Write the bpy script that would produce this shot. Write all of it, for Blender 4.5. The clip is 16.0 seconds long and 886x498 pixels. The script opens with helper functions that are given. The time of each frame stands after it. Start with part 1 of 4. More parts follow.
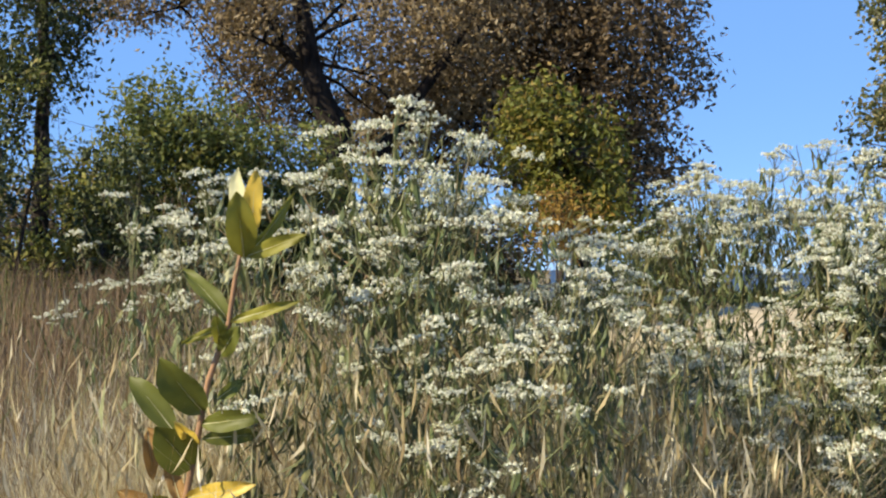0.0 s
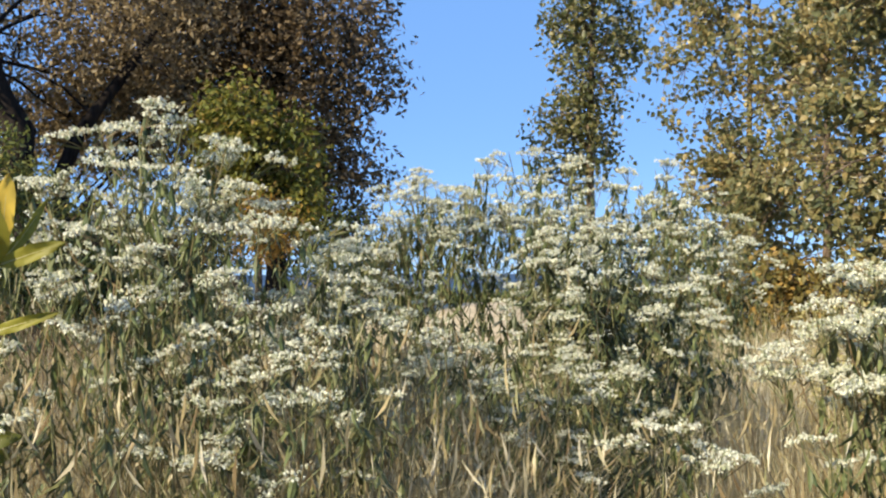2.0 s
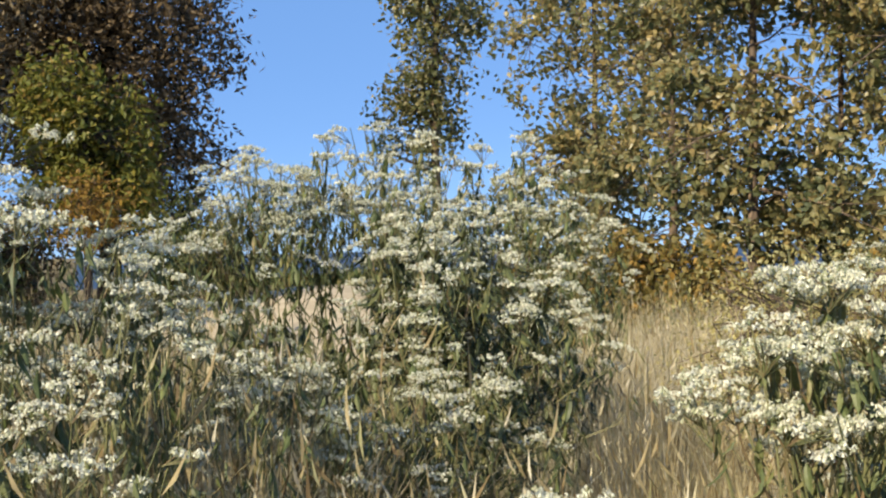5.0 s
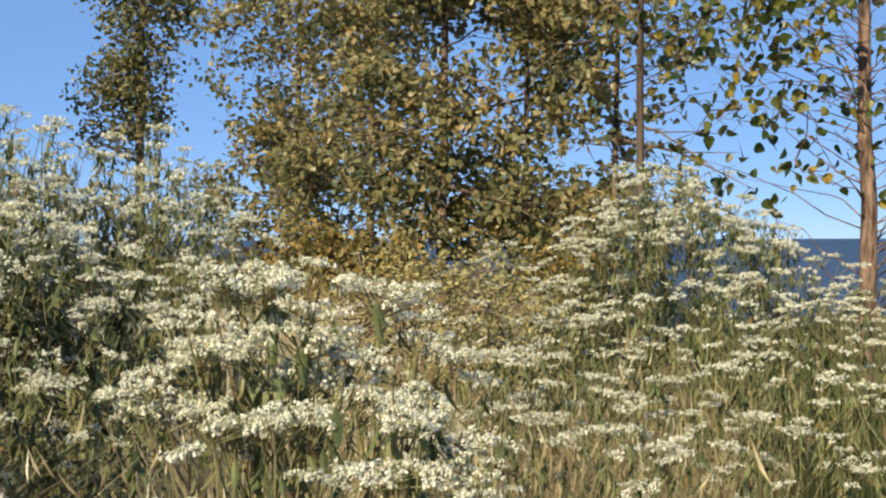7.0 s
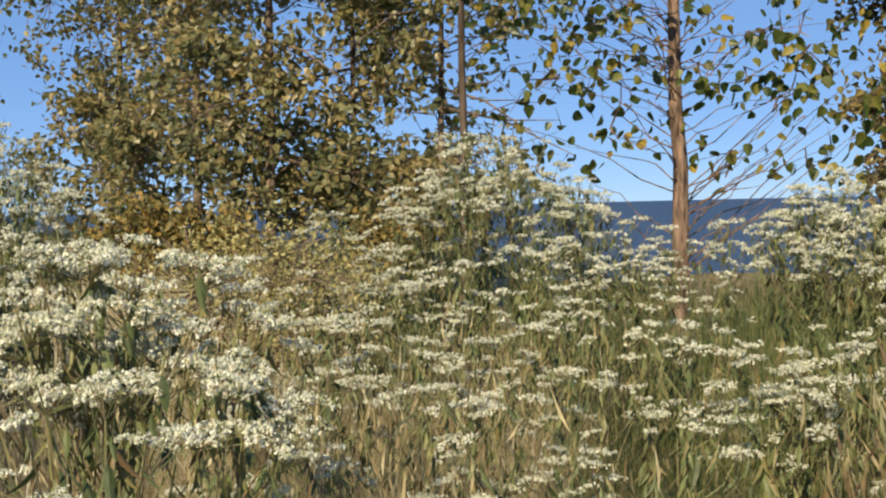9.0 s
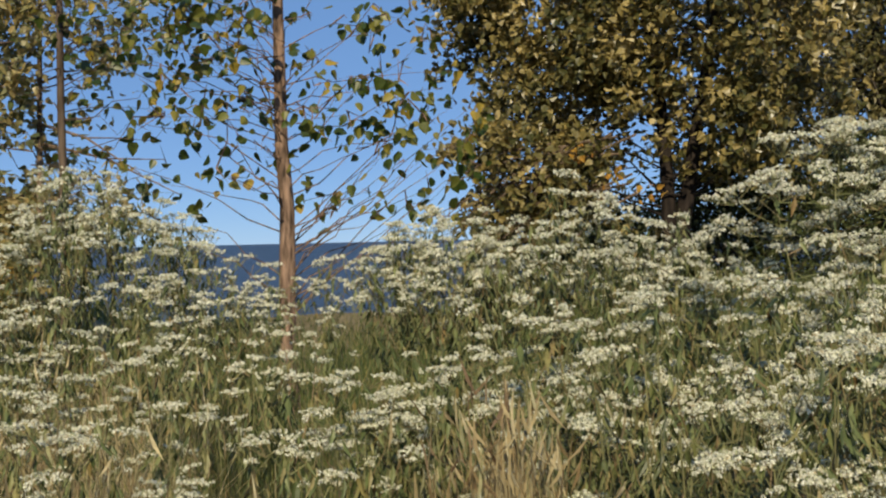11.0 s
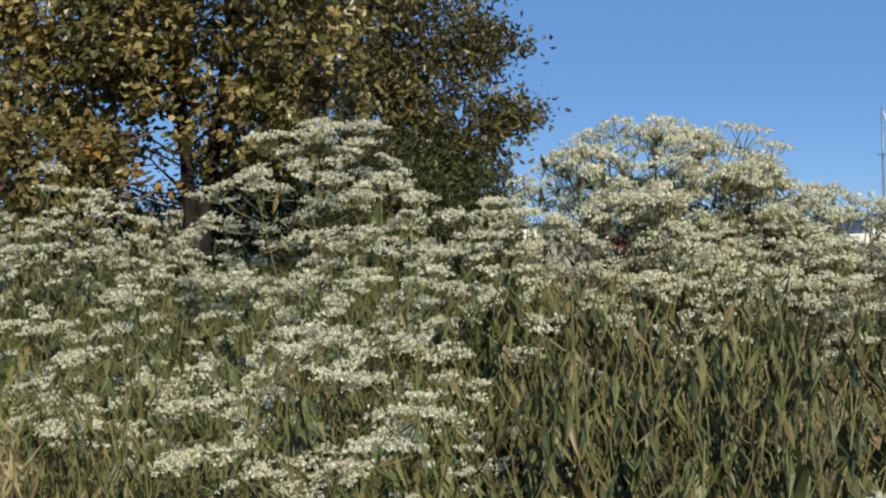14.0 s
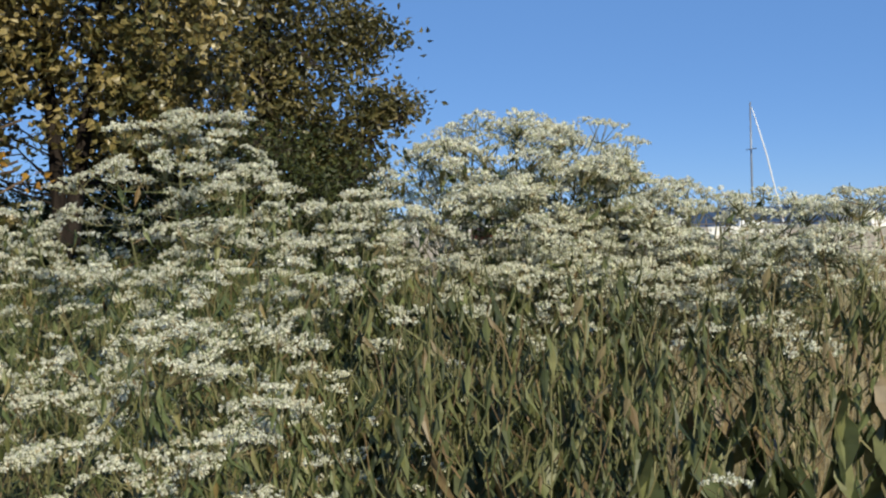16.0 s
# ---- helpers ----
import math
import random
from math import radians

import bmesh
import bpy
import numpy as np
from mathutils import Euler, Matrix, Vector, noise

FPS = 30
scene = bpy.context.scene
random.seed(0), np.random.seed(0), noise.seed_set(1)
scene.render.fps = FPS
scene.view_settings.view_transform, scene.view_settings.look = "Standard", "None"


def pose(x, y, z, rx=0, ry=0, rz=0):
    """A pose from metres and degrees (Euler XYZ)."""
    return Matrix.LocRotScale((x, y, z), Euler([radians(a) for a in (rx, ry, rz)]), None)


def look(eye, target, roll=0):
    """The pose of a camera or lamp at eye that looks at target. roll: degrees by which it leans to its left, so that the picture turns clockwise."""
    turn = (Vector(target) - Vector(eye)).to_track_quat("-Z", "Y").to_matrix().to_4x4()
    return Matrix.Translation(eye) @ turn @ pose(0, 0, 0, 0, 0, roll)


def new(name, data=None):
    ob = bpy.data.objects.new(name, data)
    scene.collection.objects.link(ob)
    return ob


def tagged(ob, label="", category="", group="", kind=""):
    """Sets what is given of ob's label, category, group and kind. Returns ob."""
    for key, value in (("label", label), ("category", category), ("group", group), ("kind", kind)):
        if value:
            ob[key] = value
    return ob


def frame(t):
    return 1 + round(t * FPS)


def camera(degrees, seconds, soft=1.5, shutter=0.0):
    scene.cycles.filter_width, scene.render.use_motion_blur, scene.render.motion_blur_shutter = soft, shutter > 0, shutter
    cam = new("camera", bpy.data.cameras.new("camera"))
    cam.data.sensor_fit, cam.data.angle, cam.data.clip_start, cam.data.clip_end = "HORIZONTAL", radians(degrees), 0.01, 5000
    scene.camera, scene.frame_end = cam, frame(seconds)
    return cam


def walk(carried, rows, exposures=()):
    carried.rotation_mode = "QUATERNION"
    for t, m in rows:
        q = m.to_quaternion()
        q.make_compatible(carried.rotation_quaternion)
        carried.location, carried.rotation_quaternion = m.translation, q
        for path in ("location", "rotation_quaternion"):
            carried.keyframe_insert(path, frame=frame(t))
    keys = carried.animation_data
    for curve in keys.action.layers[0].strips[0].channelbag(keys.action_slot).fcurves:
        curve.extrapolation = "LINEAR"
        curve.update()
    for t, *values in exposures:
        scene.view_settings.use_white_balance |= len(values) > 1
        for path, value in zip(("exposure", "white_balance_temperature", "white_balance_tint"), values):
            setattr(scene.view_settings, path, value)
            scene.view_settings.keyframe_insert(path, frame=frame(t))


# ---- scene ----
cam = camera(39.24, 16.0, soft=2.2)
PATH = [
    (0.00, pose(0.001, 0.001, 1.400, 90.87, -0.58, 1.53)),
    (0.50, pose(-0.094, 0.018, 1.403, 90.88, -0.09, -2.84)),
    (1.00, pose(-0.156, 0.021, 1.405, 90.09, -0.56, -7.82)),
    (1.50, pose(-0.174, 0.010, 1.402, 90.19, -0.09, -10.33)),
    (2.00, pose(-0.162, 0.024, 1.402, 91.10, 0.28, -12.78)),
    (2.50, pose(-0.144, 0.119, 1.386, 91.06, 1.62, -13.53)),
    (3.00, pose(-0.161, 0.033, 1.392, 90.75, 1.30, -15.34)),
    (3.20, pose(-0.169, -0.012, 1.399, 90.61, 0.68, -16.30)),
    (5.30, pose(0.066, 0.657, 1.454, 89.78, 1.67, -21.71)),
    (5.50, pose(0.094, 0.642, 1.457, 89.79, 1.66, -23.77)),
    (6.00, pose(0.168, 0.540, 1.467, 89.72, 0.37, -28.65)),
    (6.50, pose(0.321, 0.562, 1.457, 89.62, -0.06, -30.96)),
    (7.00, pose(0.381, 0.459, 1.451, 89.52, 0.17, -32.54)),
    (7.50, pose(0.449, 0.419, 1.440, 89.77, 0.24, -32.96)),
    (8.00, pose(0.416, 0.340, 1.446, 90.21, 0.02, -33.88)),
    (8.20, pose(0.403, 0.333, 1.463, 89.48, 0.61, -34.81)),
    (10.30, pose(0.213, 0.277, 1.445, 89.04, 1.45, -51.21)),
    (10.50, pose(0.219, 0.253, 1.442, 89.02, 2.03, -53.17)),
    (11.00, pose(0.323, 0.290, 1.428, 89.54, 1.31, -58.09)),
    (11.50, pose(0.339, 0.257, 1.427, 89.48, 1.44, -62.37)),
    (12.00, pose(0.314, 0.203, 1.419, 89.15, 0.86, -68.66)),
    (12.50, pose(0.305, 0.166, 1.422, 89.58, 0.91, -72.38)),
    (13.00, pose(0.359, 0.188, 1.421, 89.25, 0.64, -74.54)),
    (13.50, pose(0.400, 0.186, 1.426, 88.97, 1.13, -76.97)),
    (14.00, pose(0.385, 0.176, 1.424, 88.88, 1.64, -79.46)),
    (14.50, pose(0.344, 0.166, 1.427, 89.03, 1.94, -81.14)),
    (15.00, pose(0.362, 0.158, 1.428, 88.73, 1.28, -82.85)),
    (15.50, pose(0.402, 0.147, 1.426, 88.82, 1.59, -84.36)),
    (16.00, pose(0.369, 0.132, 1.423, 88.37, 1.51, -85.01)),
]
walk(cam, PATH, [(0.0, 0.86, 7000, 7), (3.2, 0.84, 7050, 7), (5.0, 0.64, 7100, 8), (6.5, 0.55, 7250, 8), (8.0, 0.53, 7400, 8), (11.0, 0.13, 7350, 7), (13.0, 0.08, 6950, 4), (16.0, 0.1, 6550, 6)])

# ---- light: clear autumn sky, sun high behind the left shoulder ----
SUN_BEARING, SUN_HEIGHT = -118.0, 33.0
world = bpy.data.worlds.new("sky")
scene.world = world
world.use_nodes = True
wn = world.node_tree.nodes
sky = wn.new("ShaderNodeTexSky")
sky.sky_type = "NISHITA"
sky.sun_disc = False
sky.sun_elevation = radians(SUN_HEIGHT)
sky.sun_rotation = radians(SUN_BEARING)
sky.altitude = 1800.0
sky.air_density, sky.dust_density, sky.ozone_density = 0.55, 0.0, 4.0
clear = wn.new("ShaderNodeMix")
clear.data_type = "RGBA"
clear.inputs[0].default_value = 0.7
clear.inputs[7].default_value = (1.05, 2.45, 5.7, 1)
world.node_tree.links.new(sky.outputs[0], clear.inputs[6])
wn["Background"].inputs["Strength"].default_value = 0.115
world.node_tree.links.new(clear.outputs[2], wn["Background"].inputs["Color"])
sun_data = bpy.data.lights.new("sun", "SUN")
sun_data.energy, sun_data.angle, sun_data.color = 5.0, radians(0.6), (1.0, 0.9, 0.72)
sun = new("sun", sun_data)
sb, sh = radians(SUN_BEARING), radians(SUN_HEIGHT)
sun.matrix_world = look((20 * math.sin(sb) * math.cos(sh), 20 * math.cos(sb) * math.cos(sh), 20 * math.sin(sh)), (0, 0, 0))

rng = np.random.default_rng(7)


# ---- materials ----
def material(name, rough=0.8, spec=0.3):
    m = bpy.data.materials.new(name)
    m.use_nodes = True
    nt = m.node_tree
    b = nt.nodes["Principled BSDF"]
    b.inputs["Roughness"].default_value = rough
    b.inputs["Specular IOR Level"].default_value = spec
    return m, nt, b


def ramp(nt, source, stops):
    r = nt.nodes.new("ShaderNodeValToRGB")
    el = r.color_ramp.elements
    while len(el) < len(stops):
        el.new(0.5)
    for e, (p, c) in zip(el, stops):
        e.position, e.color = p, (*c, 1)
    nt.links.new(source, r.inputs[0])
    return r.outputs[0]


def noise_tex(nt, scale, detail=4.0, space="Object"):
    tc = nt.nodes.new("ShaderNodeTexCoord")
    n = nt.nodes.new("ShaderNodeTexNoise")
    n.inputs["Scale"].default_value, n.inputs["Detail"].default_value = scale, detail
    nt.links.new(tc.outputs[space], n.inputs["Vector"])
    return n.outputs["Fac"]


def mixed(nt, a, b, fac, mode="MIX"):
    m = nt.nodes.new("ShaderNodeMix")
    m.data_type, m.blend_type = "RGBA", mode
    for sock, v in ((m.inputs[0], fac), (m.inputs[6], a), (m.inputs[7], b)):
        if isinstance(v, (int, float)):
            sock.default_value = v
        elif isinstance(v, tuple):
            sock.default_value = (*v, 1)
        else:
            nt.links.new(v, sock)
    return m.outputs[2]


def leafy(name, stops, rough=0.55, through_light=0.38, spec=0.35, grain=30.0, single=False, patch=0.0):
    """A leaf or blade: each piece takes its own tint, blotched, and lets some light through."""
    m, nt, b = material(name, rough, spec)
    if single:
        tint = ramp(nt, nt.nodes.new("ShaderNodeObjectInfo").outputs["Random"], stops)
    else:
        own = nt.nodes.new("ShaderNodeNewGeometry").outputs["Random Per Island"]
        if patch:
            spread = nt.nodes.new("ShaderNodeMapRange")
            spread.inputs[1].default_value, spread.inputs[2].default_value = 0.34, 0.66
            nt.links.new(noise_tex(nt, 1.1, 2.0), spread.inputs[0])
            blend = nt.nodes.new("ShaderNodeMix")
            blend.inputs[0].default_value = patch
            nt.links.new(own, blend.inputs[2])
            nt.links.new(spread.outputs[0], blend.inputs[3])
            own = blend.outputs[0]
        tint = ramp(nt, own, stops)
    blotch = ramp(nt, noise_tex(nt, grain, 3.0), [(0.3, (0.62, 0.6, 0.55)), (0.7, (1.15, 1.12, 1.05))])
    col = mixed(nt, tint, blotch, 0.8, "MULTIPLY")
    nt.links.new(col, b.inputs["Base Color"])
    tr = nt.nodes.new("ShaderNodeBsdfTranslucent")
    nt.links.new(col, tr.inputs["Color"])
    mx = nt.nodes.new("ShaderNodeMixShader")
    mx.inputs[0].default_value = through_light
    nt.links.new(b.outputs[0], mx.inputs[1])
    nt.links.new(tr.outputs[0], mx.inputs[2])
    nt.links.new(mx.outputs[0], nt.nodes["Material Output"].inputs["Surface"])
    return m


def barky(name, dark, light, scale=12.0):
    m, nt, b = material(name, 0.9, 0.15)
    tc = nt.nodes.new("ShaderNodeTexCoord")
    mp = nt.nodes.new("ShaderNodeMapping")
    mp.inputs["Scale"].default_value = (1, 1, 0.22)
    nt.links.new(tc.outputs["Object"], mp.inputs["Vector"])
    n = nt.nodes.new("ShaderNodeTexNoise")
    n.inputs["Scale"].default_value, n.inputs["Detail"].default_value = scale, 6
    nt.links.new(mp.outputs[0], n.inputs["Vector"])
    nt.links.new(ramp(nt, n.outputs["Fac"], [(0.35, dark), (0.65, light)]), b.inputs["Base Color"])
    bump = nt.nodes.new("ShaderNodeBump")
    bump.inputs["Strength"].default_value, bump.inputs["Distance"].default_value = 0.8, 0.02
    nt.links.new(n.outputs["Fac"], bump.inputs["Height"])
    nt.links.new(bump.outputs[0], b.inputs["Normal"])
    return m


def plain(name, col, rough=0.5, metal=0.0):
    m, nt, b = material(name, rough, 0.4)
    c = mixed(nt, col, tuple(0.8 * v for v in col), noise_tex(nt, 6.0))
    nt.links.new(c, b.inputs["Base Color"])
    b.inputs["Metallic"].default_value = metal
    return m


M_FLORET = leafy("white_florets", [(0.0, (0.30, 0.34, 0.2)), (0.18, (0.52, 0.54, 0.39)), (0.4, (0.74, 0.75, 0.61)), (0.86, (0.86, 0.87, 0.77)), (0.94, (0.6, 0.54, 0.38)), (1.0, (0.4, 0.33, 0.2))], 0.85, 0.28, 0.05)
M_BONESET = leafy("boneset_leaf", [(0.0, (0.064, 0.09, 0.036)), (0.4, (0.124, 0.158, 0.06)), (0.8, (0.2, 0.225, 0.094)), (0.95, (0.25, 0.215, 0.09)), (1.0, (0.19, 0.12, 0.05))], 0.5, 0.28)
M_BONESET_LEAF = leafy("boneset_single_leaf", [(0.0, (0.064, 0.09, 0.036)), (0.4, (0.124, 0.158, 0.06)), (0.8, (0.2, 0.225, 0.094)), (0.95, (0.25, 0.215, 0.09)), (1.0, (0.19, 0.12, 0.05))], 0.5, 0.28, single=True)
# Darker boneset leaf; shade low among the plants is put into its tint.
M_LEGGY = leafy("shaded_hanging_leaf", [(0.0, (0.034, 0.048, 0.02)), (0.45, (0.1, 0.12, 0.046)), (0.78, (0.2, 0.21, 0.084)), (0.92, (0.16, 0.135, 0.065)), (1.0, (0.22, 0.16, 0.085))], 0.45, 0.26)
M_STEM = leafy("boneset_stem", [(0.0, (0.12, 0.135, 0.06)), (0.6, (0.18, 0.18, 0.085)), (1.0, (0.2, 0.135, 0.075))], 0.7, 0.1)
M_DRY = leafy("dry_grass", [(0.0, (0.24, 0.17, 0.09)), (0.35, (0.42, 0.34, 0.19)), (0.7, (0.56, 0.48, 0.29)), (0.9, (0.66, 0.60, 0.42)), (1.0, (0.27, 0.29, 0.12))], 0.6, 0.4)
M_GREENGRASS = leafy("green_grass", [(0.0, (0.066, 0.105, 0.034)), (0.55, (0.13, 0.165, 0.058)), (0.88, (0.24, 0.235, 0.09)), (1.0, (0.38, 0.31, 0.13))], 0.6, 0.4)
M_RUST = leafy("rust_grass", [(0.0, (0.11, 0.07, 0.045)), (0.5, (0.215, 0.145, 0.09)), (1.0, (0.35, 0.265, 0.165))], 0.7, 0.4)
M_BROWNLEAF = leafy("brown_leaves", [(0.0, (0.11, 0.085, 0.045)), (0.45, (0.23, 0.17, 0.09)), (0.75, (0.38, 0.29, 0.17)), (1.0, (0.62, 0.52, 0.34))], 0.5, 0.42, patch=0.35)
M_DARKLEAF = leafy("dark_brown_leaves", [(0.0, (0.09, 0.065, 0.035)), (0.6, (0.19, 0.135, 0.075)), (1.0, (0.34, 0.25, 0.15))], 0.55, 0.42)
M_SHRUB = leafy("shrub_leaves", [(0.0, (0.035, 0.052, 0.018)), (0.4, (0.13, 0.16, 0.045)), (0.7, (0.28, 0.29, 0.08)), (0.88, (0.38, 0.33, 0.095)), (1.0, (0.30, 0.2, 0.075))], 0.5, 0.42, patch=0.5)
M_YSHRUB = leafy("yellow_green_leaves", [(0.0, (0.085, 0.11, 0.022)), (0.5, (0.2, 0.21, 0.042)), (0.85, (0.31, 0.27, 0.058)), (1.0, (0.36, 0.24, 0.065))], 0.5, 0.45)
# Dark green leaves; on the shrubs this tint also carries the shade.
M_SHADE = leafy("dark_and_shaded_leaves", [(0.0, (0.03, 0.04, 0.015)), (0.6, (0.06, 0.08, 0.025)), (1.0, (0.11, 0.12, 0.04))], 0.5, 0.3)
M_GOLD = leafy("gold_leaves", [(0.0, (0.16, 0.09, 0.020)), (0.5, (0.30, 0.17, 0.032)), (1.0, (0.42, 0.28, 0.064))], 0.5, 0.42)
M_AMBER = leafy("amber_leaves", [(0.0, (0.10, 0.10, 0.032)), (0.45, (0.24, 0.2, 0.065)), (0.8, (0.4, 0.28, 0.09)), (1.0, (0.5, 0.31, 0.08))], 0.5, 0.45)
M_POPLAR = leafy("poplar_leaves", [(0.0, (0.08, 0.10, 0.04)), (0.5, (0.16, 0.17, 0.065)), (0.85, (0.28, 0.24, 0.09)), (1.0, (0.5, 0.46, 0.3))], 0.4, 0.42, 0.5)
M_AUTUMN = leafy("autumn_leaves", [(0.0, (0.065, 0.09, 0.044)), (0.3, (0.165, 0.185, 0.088)), (0.55, (0.295, 0.28, 0.13)), (0.75, (0.435, 0.335, 0.15)), (0.9, (0.56, 0.48, 0.25)), (1.0, (0.82, 0.79, 0.62))], 0.4, 0.48, 0.5, patch=0.45)
M_COTTON = leafy("cottonwood_leaves", [(0.0, (0.038, 0.05, 0.018)), (0.3, (0.112, 0.110, 0.04)), (0.6, (0.245, 0.202, 0.076)), (0.84, (0.41, 0.325, 0.13)), (1.0, (0.7, 0.63, 0.42))], 0.36, 0.3, 0.6, patch=0.4)
# A darker tree's leaves, deepened further for the shadow inside its crown.
M_DUSK = leafy("dark_shaded_crown_leaves", [(0.0, (0.03, 0.036, 0.014)), (0.4, (0.085, 0.085, 0.03)), (0.75, (0.18, 0.155, 0.058)), (1.0, (0.34, 0.28, 0.13))], 0.4, 0.3, 0.5, patch=0.4)
M_SPARSE = leafy("sapling_leaves", [(0.0, (0.03, 0.06, 0.012)), (0.5, (0.08, 0.11, 0.020)), (0.8, (0.22, 0.22, 0.048)), (1.0, (0.45, 0.32, 0.056))], 0.4, 0.42, 0.5)
M_SPARSE_LEAF = leafy("sapling_single_leaf", [(0.0, (0.03, 0.06, 0.012)), (0.5, (0.08, 0.11, 0.020)), (0.8, (0.22, 0.22, 0.048)), (1.0, (0.45, 0.32, 0.056))], 0.4, 0.42, 0.5, single=True)
M_BLEACH = leafy("bleached_grass", [(0.0, (0.5, 0.44, 0.3)), (0.6, (0.66, 0.6, 0.45)), (1.0, (0.78, 0.73, 0.6))], 0.6, 0.3)
M_OCHRE = leafy("ochre_leaves", [(0.0, (0.34, 0.29, 0.1)), (0.5, (0.52, 0.46, 0.19)), (1.0, (0.68, 0.62, 0.32))], 0.6, 0.45)
M_TRUNK = barky("brown_bark", (0.03, 0.022, 0.017), (0.13, 0.095, 0.07))
M_ORANGE = leafy("orange_leaves", [(0.0, (0.42, 0.2, 0.04)), (1.0, (0.6, 0.36, 0.07))], 0.5, 0.45)
M_BARK = barky("dark_bark", (0.018, 0.014, 0.012), (0.06, 0.048, 0.04))
M_MOTTLED = barky("mottled_young_bark", (0.035, 0.024, 0.018), (0.27, 0.18, 0.13), 22.0)
# Near-black tint that holds the shadow on the trunks, not the bark's own colour.
M_SHADEDBARK = barky("shaded_bark", (0.008, 0.006, 0.005), (0.03, 0.023, 0.019))
M_PALEBARK = barky("grey_brown_bark", (0.045, 0.033, 0.024), (0.22, 0.16, 0.115))
M_MILK = leafy("milkweed_green", [(0.0, (0.085, 0.11, 0.024)), (0.6, (0.15, 0.165, 0.034)), (1.0, (0.22, 0.2, 0.045))], 0.5, 0.35, 0.3, 9.0)
M_MILKY = leafy("milkweed_yellow", [(0.0, (0.72, 0.5, 0.07)), (1.0, (0.8, 0.6, 0.13))], 0.45, 0.4, 0.4, 14.0)
M_MILKO = leafy("milkweed_olive", [(0.0, (0.19, 0.19, 0.03)), (1.0, (0.3, 0.28, 0.045))], 0.5, 0.4, 0.3, 9.0)
M_MILKB = leafy("milkweed_brown", [(0.0, (0.26, 0.15, 0.056)), (1.0, (0.34, 0.2, 0.072))], 0.7, 0.2, 0.2, 14.0)
M_MILKP = leafy("milkweed_pale", [(0.0, (0.56, 0.56, 0.33)), (1.0, (0.64, 0.62, 0.38))], 0.6, 0.35, 0.3, 14.0)
M_MILKSTEM = leafy("milkweed_stem", [(0.0, (0.28, 0.14, 0.080)), (1.0, (0.32, 0.2, 0.112))], 0.6, 0.05, 0.3, 20.0)

# ground: thatch and soil, bare sand on the open dune
M_GROUND, nt, b = material("thatch_and_sand", 0.95, 0.1)
tc = nt.nodes.new("ShaderNodeTexCoord")
dist = nt.nodes.new("ShaderNodeVectorMath")
dist.operation = "DISTANCE"
dist.inputs[1].default_value = (4.9, 20.3, 0.5)
nt.links.new(tc.outputs["Object"], dist.inputs[0])
edge = nt.nodes.new("ShaderNodeMath")
edge.operation = "MULTIPLY_ADD"
nt.links.new(noise_tex(nt, 0.35, 5.0), edge.inputs[0])
edge.inputs[1].default_value = 9.0
yard = nt.nodes.new("ShaderNodeVectorMath")
yard.operation = "DISTANCE"
yard.inputs[1].default_value = (150.0, -12.0, 0.0)
nt.links.new(tc.outputs["Object"], yard.inputs[0])
shore = nt.nodes.new("ShaderNodeMath")
shore.operation = "SUBTRACT"
shore.inputs[1].default_value = 55.0
nt.links.new(yard.outputs["Value"], shore.inputs[0])
near = nt.nodes.new("ShaderNodeMath")
near.operation = "MINIMUM"
patch = nt.nodes.new("ShaderNodeMath")
patch.inputs[1].default_value = 9.0
nt.links.new(dist.outputs["Value"], patch.inputs[0])
nt.links.new(patch.outputs[0], near.inputs[0])
nt.links.new(shore.outputs[0], near.inputs[1])
nt.links.new(near.outputs[0], edge.inputs[2])
sandy = nt.nodes.new("ShaderNodeMapRange")
sandy.inputs[1].default_value, sandy.inputs[2].default_value = 18.0, 21.0
sandy.inputs[3].default_value, sandy.inputs[4].default_value = 1.0, 0.0
nt.links.new(edge.outputs[0], sandy.inputs[0])
soil = ramp(nt, noise_tex(nt, 9.0, 8.0), [(0.3, (0.10, 0.08, 0.04)), (0.55, (0.22, 0.17, 0.085)), (0.75, (0.36, 0.28, 0.15))])
sand = ramp(nt, noise_tex(nt, 2.5, 8.0), [(0.3, (0.38, 0.31, 0.215)), (0.7, (0.5, 0.425, 0.31))])
nt.links.new(mixed(nt, soil, sand, sandy.outputs[0]), b.inputs["Base Color"])
bump = nt.nodes.new("ShaderNodeBump")
bump.inputs["Strength"].default_value, bump.inputs["Distance"].default_value = 0.6, 0.04
nt.links.new(noise_tex(nt, 14.0, 8.0), bump.inputs["Height"])
nt.links.new(bump.outputs[0], b.inputs["Normal"])

M_WATER, nt, b = material("lake_water", 0.45, 0.12)
nt.links.new(ramp(nt, noise_tex(nt, 0.02, 5.0), [(0.3, (0.026, 0.044, 0.07)), (0.7, (0.038, 0.06, 0.094))]), b.inputs["Base Color"])
bump = nt.nodes.new("ShaderNodeBump")
bump.inputs["Strength"].default_value, bump.inputs["Distance"].default_value = 1.0, 0.4
nt.links.new(noise_tex(nt, 0.6, 6.0), bump.inputs["Height"])
nt.links.new(bump.outputs[0], b.inputs["Normal"])

M_HULL = plain("white_boat_paint", (0.8, 0.8, 0.78), 0.3)
M_DARKGLASS = plain("dark_window_glass", (0.02, 0.025, 0.03), 0.1)
M_RED = plain("red_boat_paint", (0.42, 0.06, 0.04), 0.35)
M_BLUE = plain("blue_canvas", (0.03, 0.07, 0.2), 0.8)
M_MAST = plain("grey_aluminium_mast", (0.22, 0.25, 0.3), 0.4, 0.3)
M_SAIL = plain("white_furled_sail", (0.78, 0.78, 0.76), 0.8)
